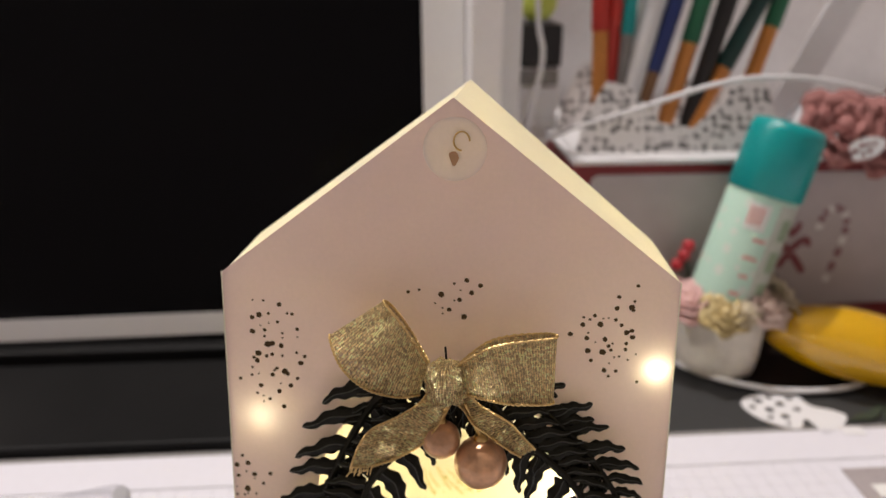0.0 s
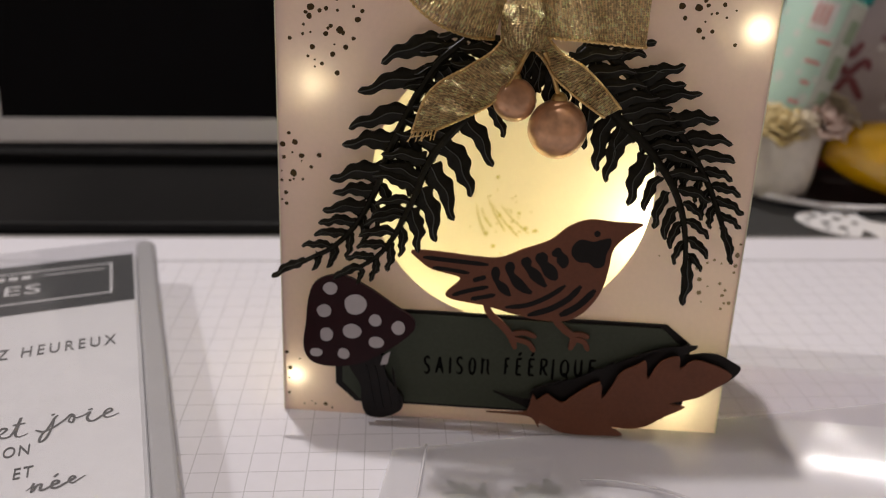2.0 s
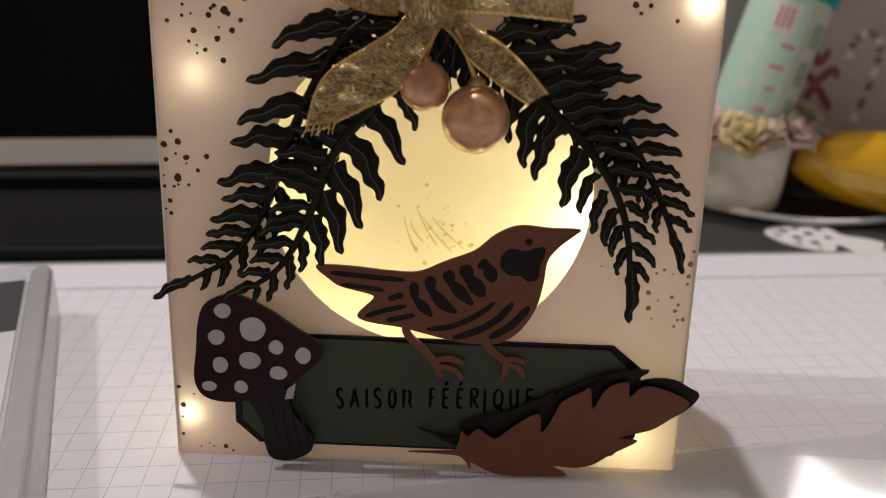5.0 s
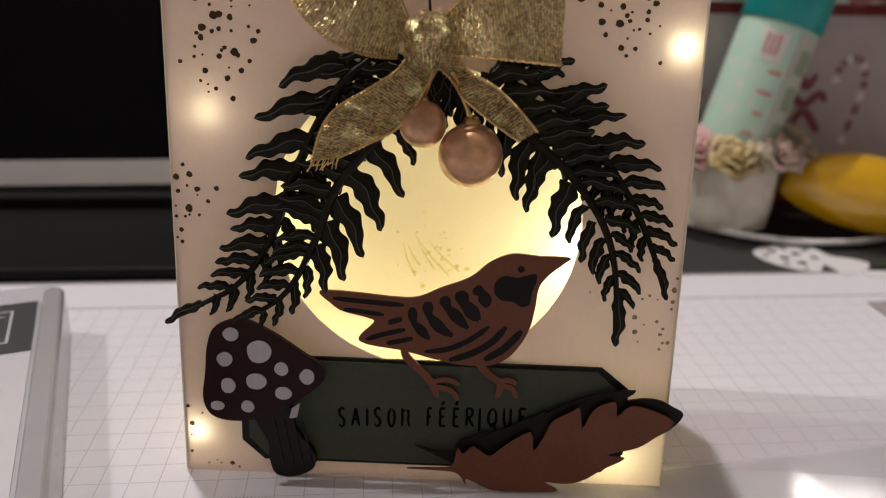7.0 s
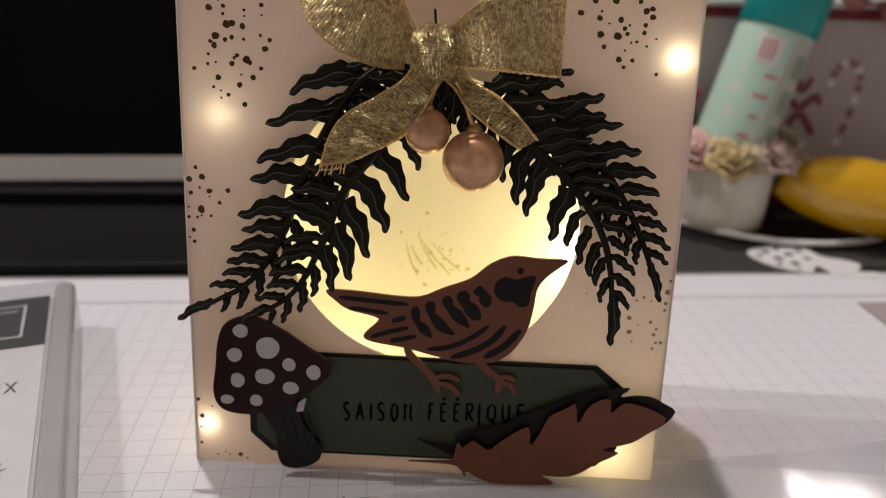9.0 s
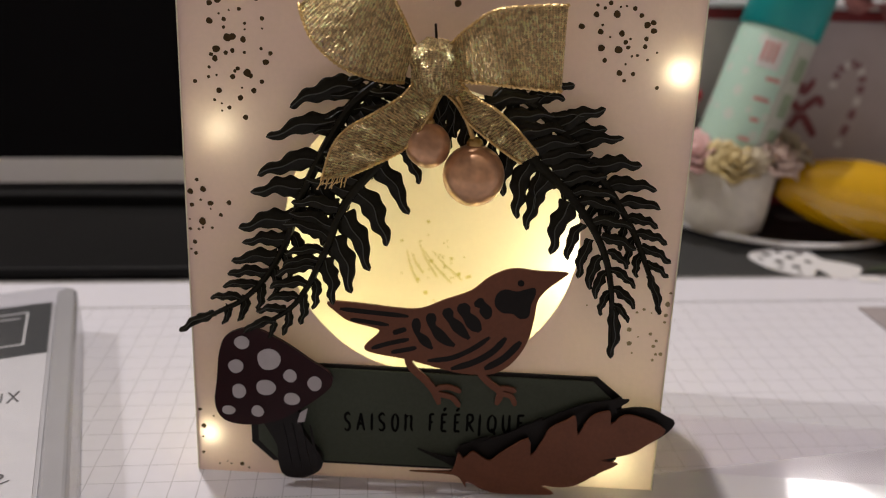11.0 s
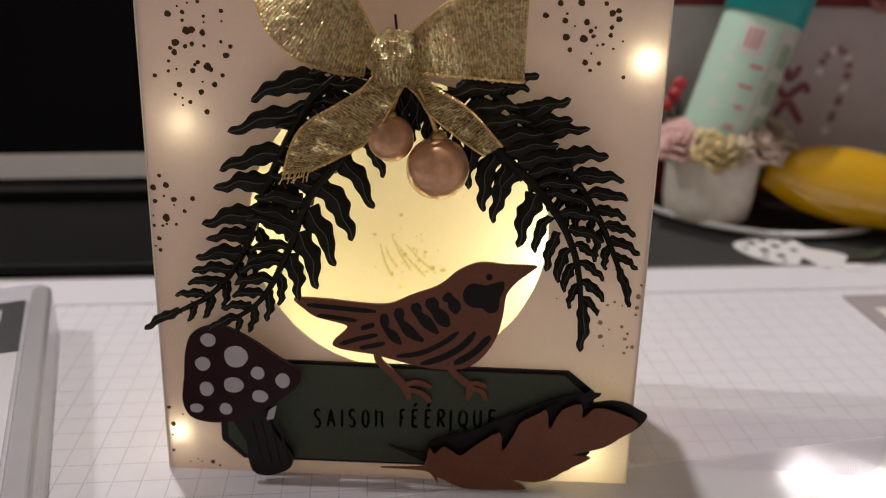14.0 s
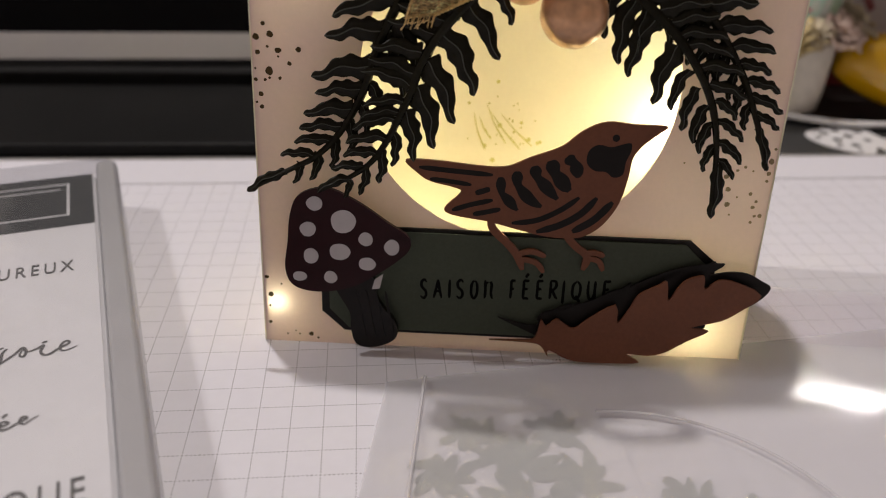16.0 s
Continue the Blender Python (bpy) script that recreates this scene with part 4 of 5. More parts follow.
part("spot", plate([(-28.9, 16.0), (-27.2, 16.3), (-26.5, 19.7), (-28.3, 18.4)], 4.3, 0.2), M_spot, mush, "pale grey scrap under the cap")


# bow
def ribbon(path, halves, per=16, across=20, thick=0.00018):
    """A woven band in millimetres (u, v, d): a centre line and half-width vectors; UVs in metres."""
    C, H = smooth_line(path, per), smooth_line(halves, per)
    bm = bmesh.new()
    uv = bm.loops.layers.uv.new("UVMap")
    run, rows, where = 0.0, [], {}
    for i, (c, h) in enumerate(zip(C, H)):
        if i:
            run += (c - C[i - 1]).length / 1000
        row = []
        for j in range(across + 1):
            s = 2 * j / across - 1
            p = c + h * s
            ruf = 0.22 * math.sin(run * 900 + s * 2.0) + 0.30 * noise.noise(Vector((p[0] * 1.3, p[1] * 1.3, p[2]))) + 0.20 * noise.noise(Vector((p[0] * 3.1, p[1] * 3.1, p[2] + 7)))
            v = bm.verts.new((p[0] / 1000, -(p[2] + ruf) / 1000, p[1] / 1000))
            where[v] = (run, s * h.length / 1000)
            row.append(v)
        rows.append(row)
    for A, B in zip(rows, rows[1:]):
        for j in range(across):
            f = bm.faces.new((A[j], A[j + 1], B[j + 1], B[j]))
            for lo in f.loops:
                lo[uv].uv = where[lo.vert]
    return bm


def band(edge_a, edge_b, deep):
    """A woven band between two edges in millimetres, each point at its own depth."""
    mids = [((a[0] + b[0]) / 2, (a[1] + b[1]) / 2, d) for a, b, d in zip(edge_a, edge_b, deep)]
    return ribbon(mids, [((b[0] - a[0]) / 2, (b[1] - a[1]) / 2, 0) for a, b in zip(edge_a, edge_b)])


def selvedge(edge, deep):
    """The corded edge of a band."""
    line = smooth_line([(u, v, d) for (u, v), d in zip(edge, deep)], 24)
    return tube([(p[0] / 1000, -(p[2] + 0.25 + 0.12 * math.sin(2.1 * i)) / 1000, (p[1] + 0.10 * math.sin(1.9 * i)) / 1000) for i, p in enumerate(line)], 0.00030, 5)


bow = new("bow")
bow.parent = house
bow["label"] = "woven metallic gold ribbon bow"
edge_a, edge_b, deep = [(-5.8, 93.2), (-10.7, 93.6), (-17.6, 96.1), (-23.2, 100.9), (-26.0, 106.9), (-25.0, 105.2), (-18.3, 98.3), (-5.9, 94.5)], [(-4.0, 100.8), (-6.1, 105.6), (-9.3, 111.3), (-11.5, 113.8), (-13.8, 115.8), (-12.1, 113.4), (-8.3, 107.4), (-3.7, 100.2)], (10.5, 13.0, 14.5, 13.8, 11.5, 8.0, 6.5, 8.0)
part("loop", band(edge_a, edge_b, deep), M_gold, bow, smooth=True)
part("selvedge", selvedge(edge_a, deep), M_gold_edge, bow)
part("selvedge", selvedge(edge_b, deep), M_gold_edge, bow)
edge_a, edge_b, deep = [(2.8, 94.0), (8.9, 93.8), (15.1, 93.5), (24.2, 92.8), (21.8, 93.5), (11.4, 93.9), (2.7, 94.5)], [(2.4, 100.2), (6.4, 104.1), (12.2, 107.4), (24.2, 108.6), (21.7, 108.2), (10.5, 105.5), (2.4, 99.5)], (10.5, 13.0, 14.5, 12.0, 8.5, 6.5, 8.0)
part("loop", band(edge_a, edge_b, deep), M_gold, bow, smooth=True)
part("selvedge", selvedge(edge_a, deep), M_gold_edge, bow)
part("selvedge", selvedge(edge_b, deep), M_gold_edge, bow)
edge_a, edge_b, deep = [(-2.7, 95.7), (-5.7, 91.1), (-10.6, 87.7), (-16.8, 83.9), (-19.9, 79.9), (-22.2, 73.2)], [(1.8, 91.5), (-0.3, 88.0), (-3.1, 83.2), (-6.1, 79.8), (-11.4, 77.0), (-17.1, 74.1)], (9.6, 10.0, 10.6, 9.8, 10.8, 9.6)
part("tail", band(edge_a, edge_b, deep), M_gold, bow, smooth=True)
part("selvedge", selvedge(edge_a, deep), M_gold_edge, bow)
part("selvedge", selvedge(edge_b, deep), M_gold_edge, bow)
edge_a, edge_b, deep = [(-0.8, 93.8), (4.0, 90.0), (6.8, 86.3), (10.9, 82.9), (14.6, 80.4), (17.8, 78.4)], [(3.5, 95.8), (7.7, 91.2), (12.2, 88.8), (15.4, 86.2), (18.3, 83.3), (21.0, 80.3)], (9.6, 10.0, 10.8, 9.8, 10.6, 10.2)
part("tail", band(edge_a, edge_b, deep), M_gold, bow, smooth=True)
part("selvedge", selvedge(edge_a, deep), M_gold_edge, bow)
part("selvedge", selvedge(edge_b, deep), M_gold_edge, bow)
for k in range(16):
    u, v = -22.0 + 0.347 * k, 73.2 + 0.047 * k
    lean = 0.9 * math.sin(2.3 * k)
    part("frayed_thread", tube([(u / 1000, -0.0098, (v + 0.6) / 1000), ((u + 0.4 * lean - 0.4) / 1000, -0.0100, (v - 0.7) / 1000), ((u + lean - 1.0) / 1000, -0.0098, (v - 1.5 - 0.5 * math.cos(3.1 * k)) / 1000)], 0.00011, 4), M_gold_edge, bow)


def knot_mesh():
    bm = bmesh.new()
    uv = bm.loops.layers.uv.new("UVMap")
    rows, where = [], {}
    for i in range(41):
        a = math.pi * (i / 40 - 0.5)
        row = []
        for j in range(61):
            b = 2 * math.pi * j / 60
            p = Vector((math.cos(a) * math.sin(b), math.sin(a), math.cos(a) * math.cos(b)))
            q = 1 + 0.16 * noise.noise(p * 2.3) + 0.06 * noise.noise(p * 9) + 0.04 * math.sin(9 * b + 5 * a)
            x, z = 0.4 + 4.9 * q * math.copysign(abs(p.x) ** 0.8, p.x), 96.2 + 5.3 * q * math.copysign(abs(p.y) ** 0.8, p.y)
            v = bm.verts.new((x / 1000, -(10.2 + 3.8 * q * p.z) / 1000, z / 1000))
            where[v] = (b * 0.005, a * 0.005)
            row.append(v)
        rows.append(row)
    for A, B in zip(rows, rows[1:]):
        for j in range(60):
            f = bm.faces.new((A[j], A[j + 1], B[j + 1], B[j]))
            for lo in f.loops:
                lo[uv].uv = where[lo.vert]
    return bm


part("knot", knot_mesh(), M_gold, bow, smooth=True)
part("wire_end", tube([(0.0002, -0.0085, 0.0995), (0.0001, -0.009, 0.1022), (-0.0001, -0.0092, 0.1045)], 0.00028, 6), M_stem, bow)

# pearls
for (u, v, rad, d, top) in ((-0.9, 80.9, 4.6, 8.0, (1.0, 91.0)), (8.5, 75.2, 6.3, 8.0, (4.6, 91.0))):
    pearl = new("pearl")
    pearl.parent = house
    pearl["label"] = "champagne pearl on a wire"
    bm = bmesh.new()
    bmesh.ops.create_uvsphere(bm, u_segments=36, v_segments=20, radius=rad / 1000)
    bmesh.ops.translate(bm, verts=bm.verts, vec=(u / 1000, -d / 1000, v / 1000))
    part("bead", bm, M_pearl, pearl, smooth=True)
    bm = bmesh.new()
    bmesh.ops.create_uvsphere(bm, u_segments=16, v_segments=8, radius=rad / 3600)
    bmesh.ops.translate(bm, verts=bm.verts, vec=(u / 1000, -d / 1000, (v + rad * 0.97) / 1000))
    part("bead_cap", bm, M_wire, pearl, "small gold bead cap", smooth=True)
    part("wire", tube([tuple(p) for p in smooth_line([(u / 1000, -d / 1000, (v + rad) / 1000), ((u * 0.6 + top[0] * 0.4) / 1000, -0.0095, (v + rad + (top[1] - v - rad) * 0.45) / 1000), (top[0] / 1000, -0.0100, top[1] / 1000)], 6)], 0.0005, 8), M_wire, pearl)

# fairy lights inside
string = thing("fairy_light_string", "string of small warm lights inside the paper house", "string lights", pose(0, 0, 0, -LEAN))
BULBS = [(-45.6, 81.6, -6.4), (49.8, 96.8, -4.6), (-50.8, 10.0, -4.6), (1.1, 147.0, -9.0), (22, 6, -34), (-24, 6, -34), (46, 42, -36), (-46, 104, -30), (42, 112, -28), (-46, 44, -28), (43, 8, -9)]
RUN = [(-51, 3, -6), (-51.4, 10, -6), (-49, 44, -29), (-48, 81.6, -6), (-48, 104, -31), (1.1, 150, -10), (44, 114, -30), (51, 96.8, -6), (50, 42, -37), (50, 4, -35), (22, 3, -36), (-24, 3, -36)]
part("wire", tube([tuple(p) for p in smooth_line([(u / 1000, -d / 1000, v / 1000) for u, v, d in RUN], 6)], 0.00015, 5), M_wire, string)
for u, v, d in BULBS:
    bm = bmesh.new()
    bmesh.ops.create_icosphere(bm, subdivisions=2, radius=0.0011)
    bmesh.ops.translate(bm, verts=bm.verts, vec=(u / 1000, -d / 1000, v / 1000))
    part("bulb", bm, M_led, string, "glowing warm bulb", smooth=True)
LED_WATTS = 0.020
for k, (u, v, d) in enumerate(BULBS):
    data = bpy.data.lights.new("led_light", "POINT")
    data.energy = LED_WATTS * ((0.46, 0.62, 0.5, 0.02, 0.57, 0.54, 2.3, 0.52, 0.52, 0.5, 2.0)[k])
    data.color, data.shadow_soft_size = (1.0, 0.93, 0.68) if k < 3 or k == 6 else (1.0, 0.92, 0.52), 0.0009
    ob = new("led_light", data)
    ob.location = Matrix.Rotation(radians(-LEAN), 4, "X") @ Vector((u / 1000, -d / 1000 - 0.0022, v / 1000))


# ---- stamp case ----
def rounded_slab(x0, x1, y0, y1, z0, z1, r):
    """A flat box with round upright corners and softened rims."""
    bm = bmesh.new()
    ring = [(cx + r * math.cos(radians(a0 + 15 * k)), cy + r * math.sin(radians(a0 + 15 * k))) for cx, cy, a0 in ((x1 - r, y1 - r, 0), (x0 + r, y1 - r, 90), (x0 + r, y0 + r, 180), (x1 - r, y0 + r, 270)) for k in range(7)]
    mx, my, e = (x0 + x1) / 2, (y0 + y1) / 2, min(0.0012, r / 3)
    loops = []
    for z, inset in ((z0, e), (z0 + e, 0), (z1 - e, 0), (z1 - e / 3, e / 3), (z1, e)):
        kx, ky = 1 - inset / ((x1 - x0) / 2), 1 - inset / ((y1 - y0) / 2)
        loops.append([bm.verts.new((mx + (x - mx) * kx, my + (y - my) * ky, z)) for x, y in ring])
    for A, B in zip(loops, loops[1:]):
        for j in range(len(ring)):
            bm.faces.new((A[j - 1], A[j], B[j], B[j - 1]))
    bm.faces.new(loops[0][::-1])
    bm.faces.new(loops[-1])
    return bm


M_CASE = Matrix(((0.910, -0.414, 0, -0.115), (0.414, 0.910, 0, 0.055), (0, 0, 1, 0), (0, 0, 0, 1)))
case = thing("stamp_case", "clear plastic stamp case with a white printed insert", "stamp case", M_CASE)
part("shell", rounded_slab(-0.133, 0.0070, -0.182, 0.0090, 0.0002, 0.0158, 0.006), M_clear, case, "clear plastic shell")
part("hinge_wall", rounded_slab(0.0012, 0.0064, -0.178, 0.0080, 0.0010, 0.0150, 0.0025), M_milky, case, "milky plastic side wall")
part("tray", box(-0.128, 0.0010, -0.177, 0.0020, 0.0012, 0.0135, 0.001), M_insert, case)
part("insert", box(-0.127, 0.0, -0.176, 0.0008, 0.0137, 0.0141), M_insert, case, "white printed paper insert")
part("title_block", box(-0.127, 0.0, -0.0312, 0.0006, 0.0141, 0.01425), M_label, case, "charcoal printed title block")
fr = bmesh.new()
for x0, x1, y0, y1 in ((-0.120, -0.0058, -0.0053, -0.0046), (-0.120, -0.0058, -0.0252, -0.0245), (-0.0065, -0.0058, -0.0245, -0.0053)):
    box(x0, x1, y0, y1, 0.01425, 0.01432, bm=fr)
part("title_frame", fr, M_white, case, "white printed frame line")
lettering("BLES", 0.0085, M_white, case, pose(-0.0245, -0.0195, 0.0143), sx=1.25, spacing=1.05)
for k in range(9):
    part("print_bar", box(-0.028 - 0.0034 * k - 0.0024, -0.028 - 0.0034 * k, -0.0095, -0.0072, 0.01425, 0.01432), M_white, case)
part("print_bar", box(-0.0245, -0.008, -0.0086, -0.0080, 0.01425, 0.01432), M_white, case)
lettering("YEZ HEUREUX", 0.0070, M_print, case, pose(-0.0050, -0.0545, 0.0142), spacing=1.4, width=0.0330)
def script(lines, material, parent, label):
    """Joined handwriting: thin smooth strokes in millimetres on the insert."""
    bm = bmesh.new()
    for k, line in enumerate(lines):
        flat = flat_stroke(stroke_outline(line, 0.62, 0.55, 6), 0.01418 + 0.000004 * k)
        for ring in flat:
            bm.faces.new([bm.verts.new(p) for p in ring])
    return part("lettering", bm, material, parent, label)


def flat_stroke(outline, z):
    """The quads of a stroke outline laid flat."""
    n = len(outline) // 2
    left, right = outline[:n], outline[n:][::-1]
    return [[(a[0] / 1000, a[1] / 1000, z + 0.0000002 * i) for a in (left[i], left[i + 1], right[i + 1], right[i])] for i in range(n - 1)]


script([[(-21.1, -86.5), (-19.1, -87.4), (-17.6, -83.3), (-16.9, -82.2)], [(-17.6, -83.3), (-17.9, -86.6), (-19.0, -90.3), (-20.1, -90.8), (-19.5, -88.0), (-17.7, -86.7), (-15.5, -84.5), (-14.3, -82.8), (-13.6, -84.0), (-13.9, -85.9), (-14.7, -85.2), (-14.2, -83.4)], [(-18.3, -81.9), (-17.6, -81.6)], [(-14.2, -83.4), (-13.2, -84.5), (-11.5, -83.9), (-10.5, -83.2), (-11.0, -85.2), (-10.5, -86.5), (-9.4, -86.6), (-7.8, -85.2), (-6.0, -84.1), (-6.4, -83.1), (-7.3, -83.9), (-7.6, -85.5), (-6.7, -86.4), (-4.5, -85.5)], [(-10.9, -82.3), (-9.9, -82.0)]], M_print, case, "grey handwritten script")
script([[(-28.8, -86.3), (-27.5, -85.6), (-26.8, -84.4), (-27.6, -83.7), (-28.3, -85.2), (-27.5, -87.2), (-25.9, -87.0), (-24.9, -84.0), (-24.3, -80.8), (-24.9, -86.5), (-24.1, -87.8), (-22.5, -87.2)], [(-25.8, -83.3), (-23.3, -83.1)]], M_print, case, "grey handwritten script")
script([[(-21.3, -106.2), (-20.4, -105.2), (-20.1, -104.3), (-20.3, -106.9), (-19.5, -105.2), (-18.7, -105.1), (-18.8, -106.6), (-18.1, -106.8), (-16.7, -106.0), (-15.6, -105.5), (-16.0, -104.8), (-16.7, -105.1), (-16.7, -106.7), (-15.7, -106.9), (-14.4, -106.1), (-13.2, -105.4), (-12.7, -104.9), (-13.3, -104.4), (-13.8, -105.5), (-13.1, -106.5), (-12.1, -105.8), (-10.8, -104.9)], [(-16.6, -103.6), (-15.8, -102.7)]], M_print, case, "grey handwritten script")
lettering("ON", 0.0050, M_print, case, pose(-0.0215, -0.0945, 0.0142), spacing=1.2, sx=0.62)
lettering("ET", 0.0050, M_print, case, pose(-0.0205, -0.1020, 0.0142), spacing=1.2, sx=0.62)
lettering("RIQUE", 0.0085, M_print, case, pose(-0.0036, -0.1285, 0.0142), spacing=1.3, sx=0.62)

# ---- clear pouch lying before the house ----
M_grey = mat("grey_clear_stamp", (0.13, 0.165, 0.14), 0.5, grain=120, vary=0.3, big=60)
pouch = thing("clear_pouch", "clear plastic pouch with grey stamps inside", "plastic pouch")


def film_sheet(z0, amp, seed):
    bm = bmesh.new()
    n, m = 60, 44
    rows = []
    for j in range(m + 1):
        row = []
        for i in range(n + 1):
            s, t = i / n, j / m
            # far edge runs from the left corner under the house front to the right
            far = Vector((-0.0245 + 0.235 * s, -0.0142 + 0.060 * s))
            near = Vector((-0.0345 + 0.250 * s, -0.190 + 0.0 * s))
            p = far.lerp(near, t)
            z = z0 + amp * (1 + noise.noise(Vector((p.x * 16, p.y * 22, seed)))) * min(1, 6 * min(s, t) + 0.12)
            row.append(bm.verts.new((p.x, p.y, z)))
        rows.append(row)
    for A, B in zip(rows, rows[1:]):
        for i in range(n):
            bm.faces.new((A[i], A[i + 1], B[i + 1], B[i]))
    return bm


part("film", film_sheet(0.0007, 0.0006, 3.1), M_film, pouch, "clear film", smooth=True)
flap = bmesh.new()
rows = []
for j in range(13):
    row = []
    for i in range(41):
        x = 0.0560 + 0.195 * i / 40
        y0, y1 = 0.0075 - 0.02 * (x - 0.056), 0.0330 - 0.03 * (x - 0.056)
        y = y0 + (y1 - y0) * j / 12
        row.append(flap.verts.new((x, y, 0.0006 + 0.0005 * (1 + noise.noise(Vector((x * 30, y * 40, 5.5)))))))
    rows.append(row)
for A, B in zip(rows, rows[1:]):
    for i in range(40):
        flap.faces.new((A[i], A[i + 1], B[i + 1], B[i]))
part("flap", flap, M_flap, pouch, "clear rippled flap", smooth=True)
seam = [Vector((-0.0165, -0.0135, 0.0022)), Vector((-0.0180, -0.060, 0.0024)), Vector((-0.0200, -0.110, 0.0024))]
part("seam", tube([tuple(p) for p in smooth_line(seam, 6)], 0.00035, 6), M_film, pouch)
arc = [(0.024 + 0.040 * math.cos(a), -0.062 + 0.040 * math.sin(a), 0.0025) for a in (radians(20 + 6 * k) for k in range(14))]
part("round_crease", tube(arc, 0.0003, 6), M_film, pouch)
rs = random.Random(12)


def blob(x, y, a, b, turn, z, seed, lobes=5):
    r = random.Random(seed)
    ph = r.random() * 6
    bm = bmesh.new()
    vs = []
    for k in range(40):
        t = 2 * math.pi * k / 40
        q = 1 + 0.12 * math.sin(lobes * t + ph)
        dx, dy = a * q * math.cos(t), b * q * math.sin(t)
        vs.append(bm.verts.new((x + dx * math.cos(turn) - dy * math.sin(turn), y + dx * math.sin(turn) + dy * math.cos(turn), z)))
    f = bm.faces.new(vs)
    ext = bmesh.ops.extrude_face_region(bm, geom=[f])["geom"]
    for v in (g for g in ext if isinstance(g, bmesh.types.BMVert)):
        v.co.z += 0.0003
    return bm


CURLS = [(-0.0065, -0.0285, 0.0060), (0.0105, -0.0265, 0.0060), (0.0020, -0.0345, 0.0075), (-0.0115, -0.0400, 0.0065), (0.0130, -0.0390, 0.0075), (0.0010, -0.0470, 0.0085), (-0.0100, -0.0520, 0.0065), (0.0140, -0.0510, 0.0070), (0.0330, -0.0430, 0.0060), (0.0430, -0.0470, 0.0060), (0.0280, -0.0520, 0.0055)]
for j, (cx, cy, far) in enumerate(CURLS):
    turns = 9
    for k in range(turns):
        a = 2 * math.pi * k / turns + 0.6 * j
        q = far * (0.45 + 0.25 * (k % 2))
        part("rubber_stamp", blob(cx + q * math.cos(a), cy + 0.9 * q * math.sin(a), far * 0.46, far * 0.17, a + 0.5 + rs.uniform(-0.3, 0.3), 0.0001 + 0.000004 * (9 * j + k), 9 * j + k, 3), M_grey, pouch)
    part("rubber_stamp", blob(cx, cy, far * 0.34, far * 0.28, 0.4 * j, 0.00008 + 0.000004 * j, 200 + j, 5), M_grey, pouch)

# ---- printed card on the pad ----
M_taupe = mat("taupe_card", (0.36, 0.32, 0.32), 0.6)
card = thing("printed_card", "taupe printed card lying on the white pad", "card", pose(0.1485, 0.1080, 0.0002, 0, 0, 7.5))
part("sheet", box(0, 0.090, -0.0275, 0.0, 0, 0.0005), M_taupe, card)
for k in range(5):
    part("print_bar", box(0.006 + 0.011 * k, 0.014 + 0.011 * k, -0.017, -0.010, 0.0005, 0.00058), M_palelabel, card)

# ---- die-cut mushroom and scraps on the mat ----

def flat_plate(outline, z, thick, holes=(), bm=None):
    out = plate([(x * 1000, y * 1000) for x, y in outline], 0, thick, [[(x * 1000, y * 1000) for x, y in h] for h in holes], bm)
    return out


MUSH = [(0.1238, 0.1530), (0.1268, 0.1590), (0.1330, 0.1625), (0.1420, 0.1655), (0.1502, 0.1650), (0.1522, 0.1590), (0.1545, 0.1540), (0.1625, 0.1510), (0.1665, 0.1470), (0.1625, 0.1400), (0.1560, 0.1345), (0.1520, 0.1325), (0.1500, 0.1400), (0.1475, 0.1435), (0.1445, 0.1375), (0.1405, 0.1358), (0.1340, 0.1385), (0.1275, 0.1440)]
holes = [ring_pts(x, y, r, n=12) for x, y, r in ((0.1282, 0.1520, 0.0016), (0.1322, 0.1570, 0.0020), (0.1378, 0.1605, 0.0017), (0.1350, 0.1500, 0.0021), (0.1335, 0.1440, 0.0015), (0.1410, 0.1550, 0.0021), (0.1400, 0.1450, 0.0020), (0.1465, 0.1600, 0.0017), (0.1470, 0.1510, 0.0017), (0.1395, 0.1395, 0.0012))]
die = flat_plate([tuple(p) for p in smooth_line(MUSH, 4, True)], 0, 0.4, holes)
for v in die.verts:
    v.co = Vector((v.co.x, v.co.z, -v.co.y - 0.0004))
solid("paper_mushroom", die, M_white, "white die-cut paper mushroom lying on the mat", "paper cutout")
part_leaf = bmesh.new()
for k in range(5):
    t = 0.5 + 0.35 * k
    x, y = 0.174 + 0.005 * k, 0.1470 + 0.002 * (k % 2)
    vs = [part_leaf.verts.new((x + 0.009 * math.cos(t) * a - 0.002 * math.sin(t) * b, y + 0.009 * math.sin(t) * a + 0.002 * math.cos(t) * b, 0.0004 + 0.0004 * k)) for a, b in ((-1, 0), (-0.3, 1), (0.5, 0.8), (1, 0), (0.5, -0.8), (-0.3, -1))]
    part_leaf.faces.new(vs)
ext = bmesh.ops.extrude_face_region(part_leaf, geom=list(part_leaf.faces))["geom"]
for v in (g for g in ext if isinstance(g, bmesh.types.BMVert)):
    v.co.z -= 0.0006
solid("leaf_sprig", part_leaf, M_foliage, "dark green paper leaves lying on the mat", "paper leaves")
solid("paper_scrap", box(0.1600, 0.1690, 0.1325, 0.1385, -0.0005, 0.0003), M_white, "small white paper scrap on the mat", "paper scrap")

